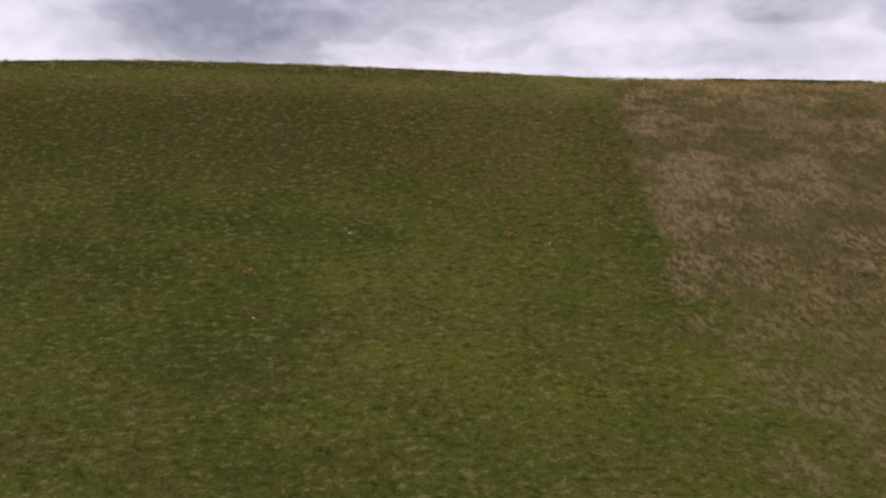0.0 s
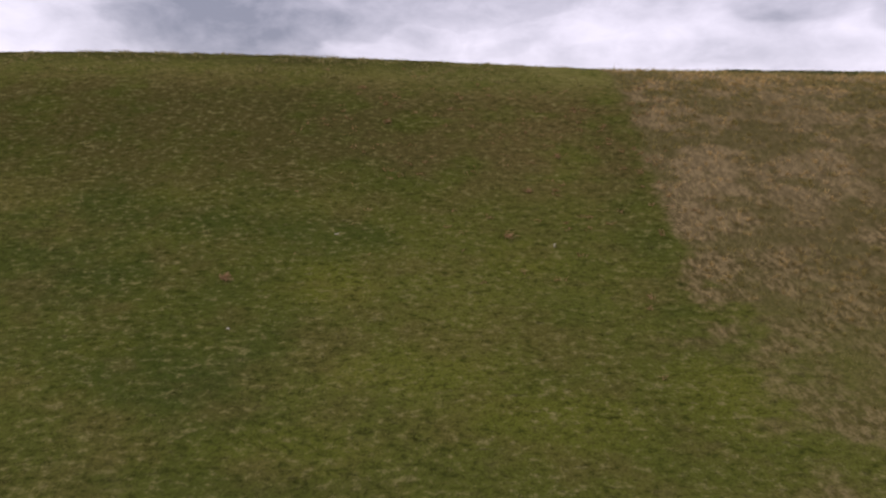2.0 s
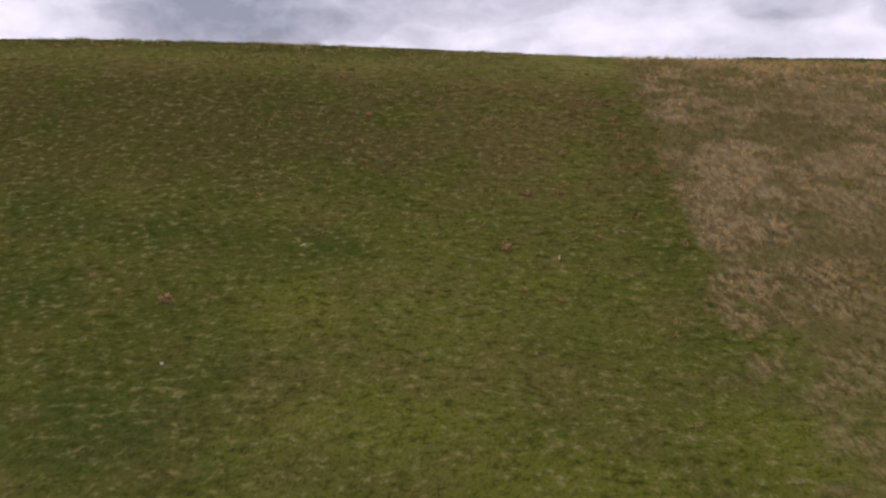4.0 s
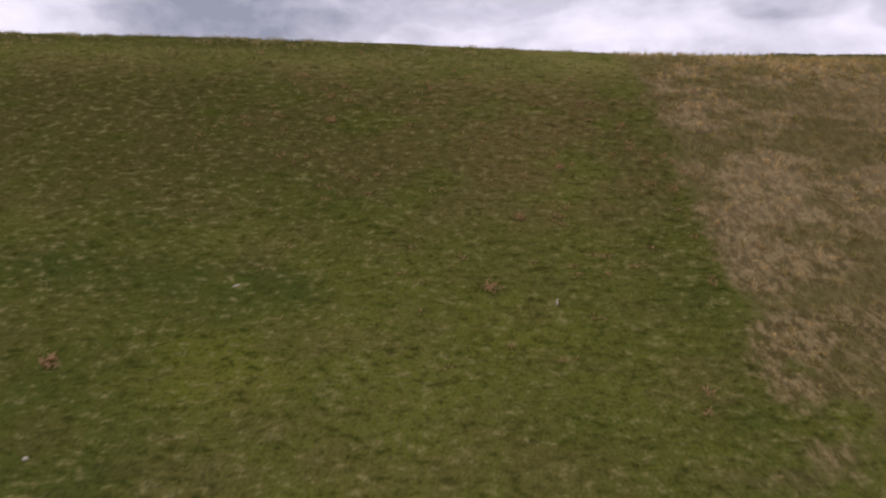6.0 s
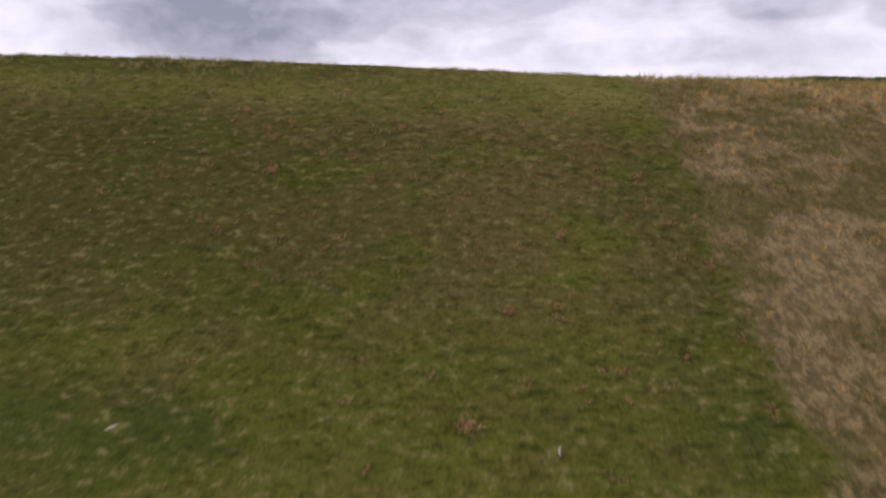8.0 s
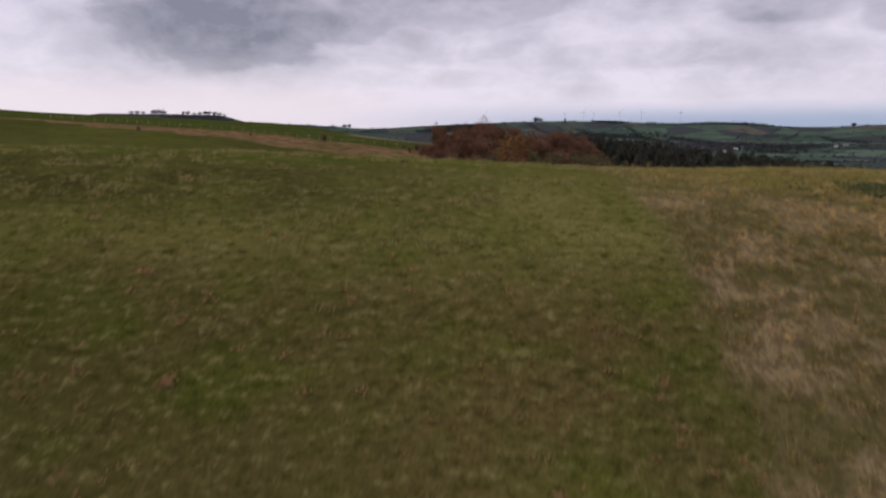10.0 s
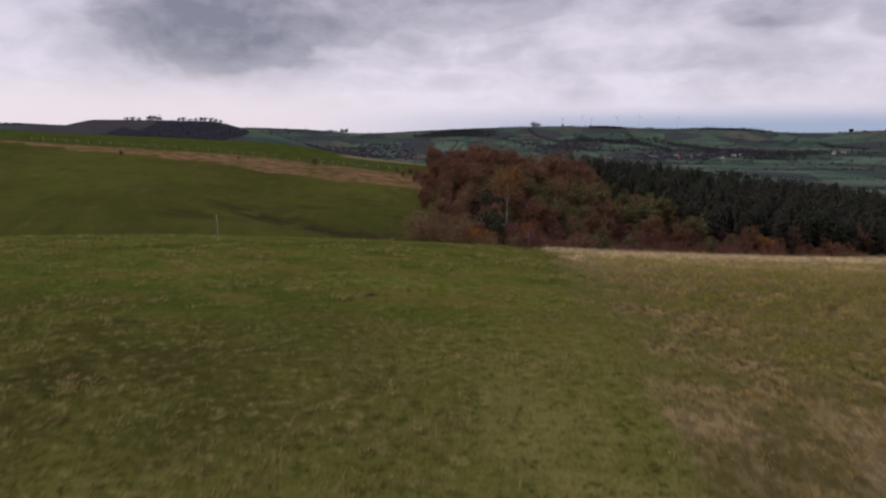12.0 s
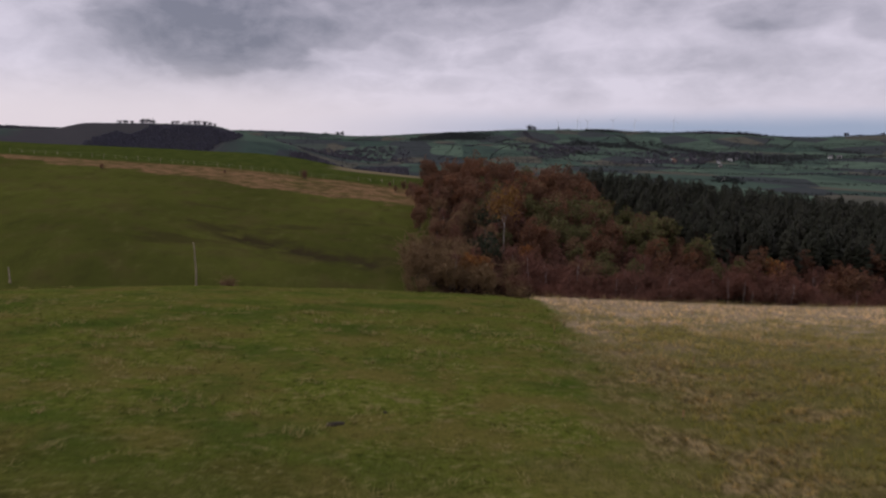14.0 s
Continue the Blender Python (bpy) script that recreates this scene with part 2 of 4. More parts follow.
    green = mixed(add, ochre, green, rgb(0.120, 0.098, 0.030))
    green = mixed(add, maths(add, "MULTIPLY", ramp_between(add, pool, 0.42, 0.70), maths(add, "MULTIPLY_ADD", top, 0.75, 0.10)), green, rgb(0.044, 0.070, 0.012))
    lumps = ramp_between(add, grain(add, along, 1.3, 4, 0.6), 0.56, 0.70)
    green = mixed(add, maths(add, "MULTIPLY", lumps, maths(add, "MULTIPLY_ADD", top, 0.50, 0.15)), green, rgb(0.170, 0.138, 0.060))
    # rank grass: pale standing tufts, dark gaps, olive hollows
    tuft = grain(add, scaled(add, p, 1.0, 0.6, 0.6), 3.2, 5, 0.72)
    tawny = mixed(add, ramp_between(add, tuft, 0.41, 0.59), rgb(0.078, 0.060, 0.024), rgb(0.280, 0.210, 0.110))
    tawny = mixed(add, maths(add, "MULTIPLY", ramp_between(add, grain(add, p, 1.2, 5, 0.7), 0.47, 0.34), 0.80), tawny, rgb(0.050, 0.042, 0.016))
    tawny = mixed(add, maths(add, "MULTIPLY", ramp_between(add, mid, 0.55, 0.40), 0.70), tawny, rgb(0.098, 0.090, 0.030))
    tawny = mixed(add, maths(add, "MULTIPLY", ramp_between(add, y, 68.0, 90.0), maths(add, "MULTIPLY_ADD", ramp_between(add, grain(add, scaled(add, p, 0.35, 1.2, 1.0), 0.9, 4, 0.6), 0.42, 0.60), 0.30, 0.66)), tawny, rgb(0.50, 0.385, 0.27))
    upper = maths(add, "MULTIPLY", ramp_between(add, y, 32.0, 40.0), ramp_between(add, y, 56.0, 51.0))
    tawny = mixed(add, maths(add, "MULTIPLY", upper, maths(add, "MULTIPLY_ADD", ramp_between(add, mid, 0.40, 0.62), 0.40, 0.0)), tawny, rgb(0.330, 0.246, 0.142))
    olive = maths(add, "MULTIPLY", maths(add, "MULTIPLY", ramp_between(add, y, 51.0, 58.0), ramp_between(add, y, 96.0, 82.0)), ramp_between(add, grain(add, scaled(add, p, 0.5, 1.0, 1.0), 0.42, 5, 0.65), 0.40, 0.58))
    tawny = mixed(add, maths(add, "MULTIPLY", olive, 0.70), tawny, rgb(0.108, 0.113, 0.023))
    # away from the line the rank grass is browner and patchier
    deep = maths(add, "MULTIPLY", ramp_between(add, x, 15.0, 22.0), ramp_between(add, grain(add, p, 0.24, 4, 0.6), 0.38, 0.58))
    tawny = mixed(add, maths(add, "MULTIPLY", maths(add, "MULTIPLY", deep, ramp_between(add, y, 50.0, 44.0)), 0.4), tawny, rgb(0.094, 0.076, 0.030))
    # mowing line: straight up the face near x = 12.6, frayed low down and on the flat top
    line = maths(add, "ADD", maths(add, "MULTIPLY_ADD", ramp_between(add, y, 54.0, 92.0), 2.6, 12.6), maths(add, "MULTIPLY", ramp_between(add, y, 29.0, 20.0), 2.0))
    wob = maths(add, "MULTIPLY", ramp_between(add, y, 50.0, 57.0), ramp_between(add, y, 84.0, 74.0))
    foot_wob = ramp_between(add, y, 35.0, 26.5)
    off = maths(add, "SUBTRACT", x, line)
    off = maths(add, "ADD", off, maths(add, "MULTIPLY_ADD", small, 2.0, -1.0))
    off = maths(add, "ADD", off, maths(add, "MULTIPLY", maths(add, "MULTIPLY_ADD", mid, 14.0, -7.0), maths(add, "ADD", maths(add, "MULTIPLY_ADD", wob, 0.9, 0.06), maths(add, "MULTIPLY", foot_wob, 1.5))))
    blur = maths(add, "MAXIMUM", maths(add, "MULTIPLY", wob, 0.85), maths(add, "MULTIPLY", foot_wob, 0.86))
    off = maths(add, "MULTIPLY", off, maths(add, "SUBTRACT", 1.0, blur))
    rank = maths(add, "MULTIPLY", ramp_between(add, off, -0.5, 0.6), maths(add, "MULTIPLY", ramp_between(add, y, 122.0, 116.0), maths(add, "MULTIPLY_ADD", foot_wob, -0.45, 1.0)))
    # tawny strip along the far fence
    foot = maths(add, "MULTIPLY_ADD", maths(add, "MAXIMUM", maths(add, "MULTIPLY", maths(add, "ADD", x, 40.0), -1.0), 0.0), 0.20, 203.0)
    foot = maths(add, "ADD", foot, maths(add, "MULTIPLY_ADD", grain(add, p, 0.10, 5, 0.65), 20.0, -10.0))
    strip = maths(add, "MULTIPLY", ramp_between(add, maths(add, "SUBTRACT", y, foot), -1.0, 2.0), ramp_between(add, y, 226.0, 222.0))
    strip = maths(add, "MULTIPLY", strip, ramp_between(add, x, 26.0, 12.0))
    strip = maths(add, "MULTIPLY", strip, maths(add, "MULTIPLY_ADD", ramp_between(add, grain(add, scaled(add, p, 0.05, 0.16, 0.0), 1.0, 6, 0.7), 0.34, 0.52), 0.65, 0.35))
    # across the valley: pasture painted darker for cloud shade, with scrubby hollows
    over = ramp_between(add, y, 117.0, 124.0)
    shaded_field = mixed(add, ramp_between(add, grain(add, p, 0.035, 4, 0.6), 0.35, 0.65), rgb(0.050, 0.055, 0.013), rgb(0.072, 0.078, 0.017))
    shaded_field = mixed(add, maths(add, "MULTIPLY", ramp_between(add, grain(add, p, 0.14, 5, 0.65), 0.45, 0.66), 0.6), shaded_field, rgb(0.064, 0.052, 0.020))
    mottle = grain(add, scaled(add, p, 0.30, 0.16, 0.0), 1.0, 6, 0.7)
    shaded_field = mixed(add, maths(add, "MULTIPLY", ramp_between(add, mottle, 0.52, 0.68), 0.55), shaded_field, rgb(0.088, 0.088, 0.026))
    shaded_field = mixed(add, maths(add, "MULTIPLY", ramp_between(add, mottle, 0.48, 0.34), 0.55), shaded_field, rgb(0.038, 0.040, 0.012))
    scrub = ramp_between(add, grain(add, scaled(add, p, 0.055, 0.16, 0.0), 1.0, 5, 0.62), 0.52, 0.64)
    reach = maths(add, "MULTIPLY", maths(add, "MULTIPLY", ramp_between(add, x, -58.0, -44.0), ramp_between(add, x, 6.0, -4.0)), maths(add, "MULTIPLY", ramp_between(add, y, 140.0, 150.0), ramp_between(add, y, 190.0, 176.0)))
    shaded_field = mixed(add, maths(add, "MULTIPLY", maths(add, "MULTIPLY", scrub, reach), 0.65), shaded_field, rgb(0.040, 0.033, 0.014))
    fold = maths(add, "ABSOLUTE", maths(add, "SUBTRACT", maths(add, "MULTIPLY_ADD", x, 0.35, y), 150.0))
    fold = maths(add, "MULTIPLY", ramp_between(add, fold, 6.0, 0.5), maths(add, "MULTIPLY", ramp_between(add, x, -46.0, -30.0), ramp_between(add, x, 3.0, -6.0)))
    shaded_field = mixed(add, maths(add, "MULTIPLY", fold, ramp_between(add, grain(add, p, 0.22, 4, 0.65), 0.34, 0.58)), shaded_field, rgb(0.034, 0.027, 0.014))
    shaded_field = mixed(add, ramp_between(add, y, 220.0, 228.0), shaded_field, mixed(add, ramp_between(add, mottle, 0.40, 0.62), rgb(0.040, 0.054, 0.012), rgb(0.056, 0.068, 0.016)))
    green = mixed(add, over, green, shaded_field)
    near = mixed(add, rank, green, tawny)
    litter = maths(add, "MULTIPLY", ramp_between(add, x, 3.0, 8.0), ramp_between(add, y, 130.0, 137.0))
    russet = mixed(add, ramp_between(add, mid, 0.40, 0.62), rgb(0.100, 0.070, 0.032), rgb(0.200, 0.120, 0.064))
    near = mixed(add, strip, near, russet)
    track = maths(add, "MULTIPLY", maths(add, "MULTIPLY", ramp_between(add, y, 240.0, 244.0), ramp_between(add, y, 262.0, 256.0)), maths(add, "MULTIPLY", ramp_between(add, x, -30.0, -22.0), ramp_between(add, x, 6.0, 2.0)))
    near = mixed(add, maths(add, "MULTIPLY", track, 0.8), near, rgb(0.190, 0.150, 0.095))
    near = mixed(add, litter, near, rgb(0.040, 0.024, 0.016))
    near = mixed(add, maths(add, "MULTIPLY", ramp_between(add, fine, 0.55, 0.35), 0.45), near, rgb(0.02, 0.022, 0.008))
    # far pastures and ploughland in patches, distance haze painted into their bluish greens
    stretch = scaled(add, p, 0.0105, 0.0062, 0.0)
    cells = add("ShaderNodeTexVoronoi", out=1, Vector=stretch, Scale=1.0, Randomness=0.85)
    cr, cg, cb = parted(add, cells)
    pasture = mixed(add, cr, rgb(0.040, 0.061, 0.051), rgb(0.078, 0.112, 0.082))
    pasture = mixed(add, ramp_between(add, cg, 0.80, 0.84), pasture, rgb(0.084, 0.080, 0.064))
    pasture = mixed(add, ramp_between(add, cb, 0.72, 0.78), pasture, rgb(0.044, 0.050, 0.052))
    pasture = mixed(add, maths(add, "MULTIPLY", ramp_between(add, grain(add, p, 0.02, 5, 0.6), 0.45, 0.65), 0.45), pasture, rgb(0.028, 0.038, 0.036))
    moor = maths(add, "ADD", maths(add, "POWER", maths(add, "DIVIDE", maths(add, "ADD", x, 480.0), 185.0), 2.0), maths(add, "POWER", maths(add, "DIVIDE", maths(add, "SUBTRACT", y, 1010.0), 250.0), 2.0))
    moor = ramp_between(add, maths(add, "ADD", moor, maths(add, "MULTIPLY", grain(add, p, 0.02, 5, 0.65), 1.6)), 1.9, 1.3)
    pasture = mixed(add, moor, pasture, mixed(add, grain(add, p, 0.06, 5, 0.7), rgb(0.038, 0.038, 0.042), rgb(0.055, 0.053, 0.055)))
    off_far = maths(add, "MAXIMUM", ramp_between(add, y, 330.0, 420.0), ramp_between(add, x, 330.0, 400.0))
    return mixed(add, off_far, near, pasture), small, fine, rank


def turf_material():
    m, add, shader, link = material("turf", 1.0, 0.0)
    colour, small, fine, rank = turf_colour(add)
    # under the standing grass of the near hill: thatch and soil, darkened for shade
    thatch_shade = ramp_between(add, parted(add, place(add))[1], 112.0, 106.0)
    colour = mixed(add, maths(add, "MULTIPLY", thatch_shade, 0.9), colour, scaled(add, colour, 0.93, 0.92, 0.88))
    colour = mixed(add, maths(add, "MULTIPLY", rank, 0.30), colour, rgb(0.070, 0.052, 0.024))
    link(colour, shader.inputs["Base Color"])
    relief = maths(add, "ADD", maths(add, "MULTIPLY", small, 0.8), maths(add, "MULTIPLY", fine, 0.3))
    link(add("ShaderNodeBump", Height=relief, Strength=0.7, Distance=0.12), shader.inputs["Normal"])
    return m


def let_through(m, add, link, shader, colour, share):
    """Thin leaves pass part of the light on."""
    back = add("ShaderNodeBsdfTranslucent", Color=colour)
    both = add("ShaderNodeMixShader", i0=share, i1=shader.outputs[0], i2=back)
    link(both, m.node_tree.nodes["Material Output"].inputs["Surface"])


def blade_material():
    m, add, shader, link = material("grass_blades", 0.95, 0.02)
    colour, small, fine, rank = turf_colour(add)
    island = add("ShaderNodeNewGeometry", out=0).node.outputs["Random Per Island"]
    # turf colour brightened on the blades, making up for their self-shadowing
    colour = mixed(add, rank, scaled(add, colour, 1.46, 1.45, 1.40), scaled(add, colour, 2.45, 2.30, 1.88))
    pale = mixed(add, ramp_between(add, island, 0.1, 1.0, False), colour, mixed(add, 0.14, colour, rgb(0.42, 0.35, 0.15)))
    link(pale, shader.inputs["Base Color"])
    let_through(m, add, link, shader, pale, 0.45)
    return m


def leaf_material(name, dark, light, odd, amount=0.25):
    """Foliage: each leaf and each tree of its own tint."""
    m, add, shader, link = material(name, 0.7, 0.2)
    island = add("ShaderNodeNewGeometry", out=0).node.outputs["Random Per Island"]
    tree = add("ShaderNodeObjectInfo", out=0).node.outputs["Random"]
    colour = mixed(add, island, rgb(*dark), rgb(*light))
    colour = mixed(add, maths(add, "MULTIPLY", ramp_between(add, tree, 0.1, 1.0, False), amount * 2), colour, rgb(*odd))
    clumps = grain(add, place(add), 0.9, 3)
    colour = mixed(add, ramp_between(add, clumps, 0.35, 0.65), mixed(add, 0.35, colour, rgb(*dark)), colour)
    link(colour, shader.inputs["Base Color"])
    let_through(m, add, link, shader, colour, 0.35)
    return m


def plain_material(name, colour, other, scale=3.0, rough=0.85, spec=0.25):
    m, add, shader, link = material(name, rough, spec)
    c = mixed(add, ramp_between(add, grain(add, place(add), scale, 5, 0.6), 0.35, 0.65), rgb(*colour), rgb(*other))
    c = mixed(add, maths(add, "MULTIPLY", grain(add, place(add), scale * 9, 3), 0.25), c, rgb(*other))
    link(c, shader.inputs["Base Color"])
    link(add("ShaderNodeBump", Height=grain(add, place(add), scale * 6, 4), Strength=0.4, Distance=0.02), shader.inputs["Normal"])
    return m


TURF, BLADES = turf_material(), blade_material()
BARK = plain_material("bark", (0.045, 0.036, 0.030), (0.085, 0.072, 0.060), 5.0)
BIRCH_BARK = plain_material("birch_bark", (0.36, 0.33, 0.30), (0.16, 0.14, 0.13), 2.0)
DEAD_WOOD = plain_material("weathered_wood", (0.34, 0.28, 0.20), (0.19, 0.155, 0.11), 4.0)
TWIGS = leaf_material("bare_twigs", (0.104, 0.050, 0.038), (0.210, 0.105, 0.074), (0.180, 0.074, 0.050), 0.35)
RUSSET = leaf_material("russet_leaves", (0.092, 0.042, 0.023), (0.225, 0.102, 0.047), (0.130, 0.078, 0.046), 0.4)
GOLD = leaf_material("golden_leaves", (0.14, 0.078, 0.022), (0.30, 0.165, 0.045), (0.20, 0.11, 0.04))
OLIVE = leaf_material("olive_leaves", (0.062, 0.066, 0.024), (0.160, 0.156, 0.056), (0.150, 0.112, 0.048), 0.12)
NEEDLES = leaf_material("conifer_needles", (0.030, 0.033, 0.022), (0.052, 0.056, 0.036), (0.058, 0.052, 0.036))
FAWN = leaf_material("fawn_leaves", (0.140, 0.090, 0.048), (0.275, 0.182, 0.096), (0.185, 0.124, 0.058), 0.3)
STRAW = leaf_material("straw_blades", (0.21, 0.178, 0.062), (0.38, 0.315, 0.13), (0.29, 0.23, 0.10), 0.1)
BLEACHED = leaf_material("bleached_blades", (0.36, 0.29, 0.20), (0.56, 0.45, 0.33), (0.46, 0.36, 0.25), 0.2)
NETTLE = leaf_material("nettle_leaves", (0.058, 0.072, 0.024), (0.115, 0.134, 0.044), (0.09, 0.095, 0.033))
AMBER = leaf_material("amber_leaves", (0.17, 0.075, 0.025), (0.40, 0.185, 0.050), (0.25, 0.10, 0.04))
HOLLY = leaf_material("dark_evergreen_leaves", (0.018, 0.026, 0.014), (0.046, 0.056, 0.028), (0.034, 0.036, 0.020))
# distant foliage: haze put into the leaf colours, paler and bluer
DARKWOOD = leaf_material("hazed_hill_wood", (0.064, 0.064, 0.086), (0.076, 0.075, 0.099), (0.072, 0.069, 0.090))
SCRUB = leaf_material("hazed_hedge_leaves", (0.024, 0.031, 0.031), (0.044, 0.053, 0.048), (0.044, 0.043, 0.044))
FARWOOD = leaf_material("hazed_far_wood", (0.064, 0.060, 0.074), (0.080, 0.074, 0.088), (0.066, 0.065, 0.078))
LIMEWASH = plain_material("limewashed_wall", (0.74, 0.72, 0.68), (0.62, 0.60, 0.56), 0.6)
STONE = plain_material("stone_wall", (0.30, 0.27, 0.23), (0.22, 0.20, 0.17), 0.8)
SLATE = plain_material("slate_roof", (0.10, 0.10, 0.115), (0.15, 0.14, 0.14), 1.2, 0.6)
TILE = plain_material("red_tile_roof", (0.17, 0.085, 0.06), (0.13, 0.07, 0.05), 1.2)
STEEL = plain_material("pale_painted_steel", (0.62, 0.63, 0.65), (0.56, 0.57, 0.60), 0.2, 0.5)
WINDOW = plain_material("dark_window_glass", (0.03, 0.035, 0.04), (0.05, 0.055, 0.06), 1.0, 0.15, 0.5)
EARTH = plain_material("dark_earth", (0.018, 0.014, 0.008), (0.034, 0.026, 0.015), 12.0)
PALE = plain_material("bleached_stalk", (0.46, 0.42, 0.32), (0.34, 0.30, 0.22), 10.0)
FROND = leaf_material("dead_frond", (0.26, 0.150, 0.064), (0.46, 0.30, 0.155), (0.34, 0.21, 0.105))


# ================= mesh helpers =================
def mesh_from(name, verts, faces, mats, smooth=False, slots=None):
    me = bpy.data.meshes.new(name)
    me.from_pydata(verts if isinstance(verts, list) else np.asarray(verts).tolist(), [], faces if isinstance(faces, list) else np.asarray(faces).tolist())
    for m in mats if isinstance(mats, (list, tuple)) else [mats]:
        me.materials.append(m)
    if slots is not None:
        me.polygons.foreach_set("material_index", np.asarray(slots, np.int32))
    if smooth:
        me.polygons.foreach_set("use_smooth", np.ones(len(me.polygons), bool))
    me.update()
    return me


def part(name, me, parent, label=""):
    ob = new(name, me)
    ob.parent = parent
    return tagged(ob, label) if label else ob


def tube(path, radii, sides=6):
    """Verts and faces of a tapered tube along a path."""
    path = np.asarray(path, float)
    verts, faces = [], []
    for i, (c, r) in enumerate(zip(path, radii)):
        t = path[min(i + 1, len(path) - 1)] - path[max(i - 1, 0)]
        t = t / (np.linalg.norm(t) + 1e-9)
        s = np.cross(t, (0.31, 0.95, 0.05) if abs(t[1]) < 0.9 else (1, 0, 0))
        s = s / np.linalg.norm(s)
        u = np.cross(t, s)
        for k in range(sides):
            a = 2 * math.pi * k / sides
            verts.append(c + r * (math.cos(a) * s + math.sin(a) * u))
        if i:
            b = (i - 1) * sides
            for k in range(sides):
                faces.append((b + k, b + (k + 1) % sides, b + sides + (k + 1) % sides, b + sides + k))
    faces.append(tuple(range((len(path) - 1) * sides, len(path) * sides)))
    return verts, faces


def join(pieces):
    verts, faces, n = [], [], 0
    for v, f in pieces:
        verts += [tuple(q) for q in v]
        faces += [tuple(i + n for i in q) for q in f]
        n += len(v)
    return verts, faces


def leaves_at(centres, size, rng, long=1.6):
    """A small bent leaf spray (a folded quad) at each centre, turned at random."""
    n = len(centres)
    a = rng.normal(size=(n, 3)); a /= np.linalg.norm(a, axis=1)[:, None]
    b = np.cross(a, rng.normal(size=(n, 3))); b /= np.linalg.norm(b, axis=1)[:, None] + 1e-9
    s = size * rng.uniform(0.6, 1.35, (n, 1))
    c = np.asarray(centres)
    fold = np.cross(a, b) * s * 0.25
    v = np.stack([c - a * s * long * 0.5, c + b * s * 0.5 + fold, c + a * s * long * 0.5, c - b * s * 0.5 + fold], 1).reshape(-1, 3)
    i = np.arange(n)[:, None] * 4
    return v, i + np.array([0, 1, 2, 3])


def strips(starts, ends, width, rng):
    """Thin tapering twigs, each a three-cornered sliver."""
    s, e = np.asarray(starts), np.asarray(ends)
    d = e - s
    q = np.cross(d, rng.normal(size=s.shape)); q /= np.linalg.norm(q, axis=1)[:, None] + 1e-9
    v = np.stack([s - q * width * 0.5, s + q * width * 0.5, e], 1).reshape(-1, 3)
    return v, np.arange(len(s))[:, None] * 3 + np.array([0, 1, 2])


# ================= the ground =================
def build_ground():
    """One sheet out to the horizon: rings round the hill's foot, close together near the hill, wide apart far off."""
    radii = np.concatenate([np.linspace(0, 8, 5)[1:], np.arange(8.5, 112, 0.5), np.geomspace(112, 320, 100)[1:], np.geomspace(320, 4700, 160)[1:]])
    ahead = np.linspace(-0.95, 0.95, 300)
    bearings = np.concatenate([ahead, np.linspace(0.95, 2 * math.pi - 0.95, 60)[1:-1]])
    nr, nb = len(radii), len(bearings)
    x = 5 + radii[:, None] * np.sin(bearings)[None]
    y = 12 + radii[:, None] * np.cos(bearings)[None]
    z = land(x, y)
    rough = np.random.default_rng(3)
    for size, tall in ((1.7, 0.035), (4.3, 0.05), (11.0, 0.07)):
        ph = rough.uniform(0, 6.3, 6)
        z += tall * (np.sin(x / size + ph[0] + 1.3 * np.sin(y / size * 0.7 + ph[1])) * np.sin(y / size * 1.2 + ph[2] + np.sin(x / size * 0.8 + ph[3])))
    verts = np.concatenate([np.stack([x, y, z], -1).reshape(-1, 3), [[5, 12, float(land(5, 12))]]])
    i, j = np.meshgrid(np.arange(nr - 1), np.arange(nb), indexing="ij")
    k = (j + 1) % nb
    quads = np.stack([i * nb + j, (i + 1) * nb + j, (i + 1) * nb + k, i * nb + k], -1).reshape(-1, 4)[:, ::-1]
    faces = quads.tolist() + [(nr * nb, (j + 1) % nb, j) for j in range(nb)]
    me = mesh_from("ground", verts, faces, TURF, smooth=True)
    return tagged(new("ground", me), "rolling grass downland with green and tawny turf", "ground", kind="structure")


build_ground()


# ================= trees =================
def crown_points(rng, n, centre, half, clumps, spread):
    """Leaf places gathered in clumps inside an uneven egg-shaped crown."""
    u = rng.normal(size=(clumps, 3)); u /= np.linalg.norm(u, axis=1)[:, None]
    c = u * (rng.uniform(0.25, 1.0, (clumps, 1)) ** 0.6) * half * rng.uniform(0.75, 1.12, (clumps, 1)) + centre
    pick = rng.integers(0, clumps, n)
    v = rng.normal(size=(n, 3)); v /= np.linalg.norm(v, axis=1)[:, None]
    return c[pick] + v * spread * rng.uniform(0.2, 1.0, (n, 1)) ** 0.5 * rng.uniform(0.6, 1.2, (clumps, 1))[pick], c


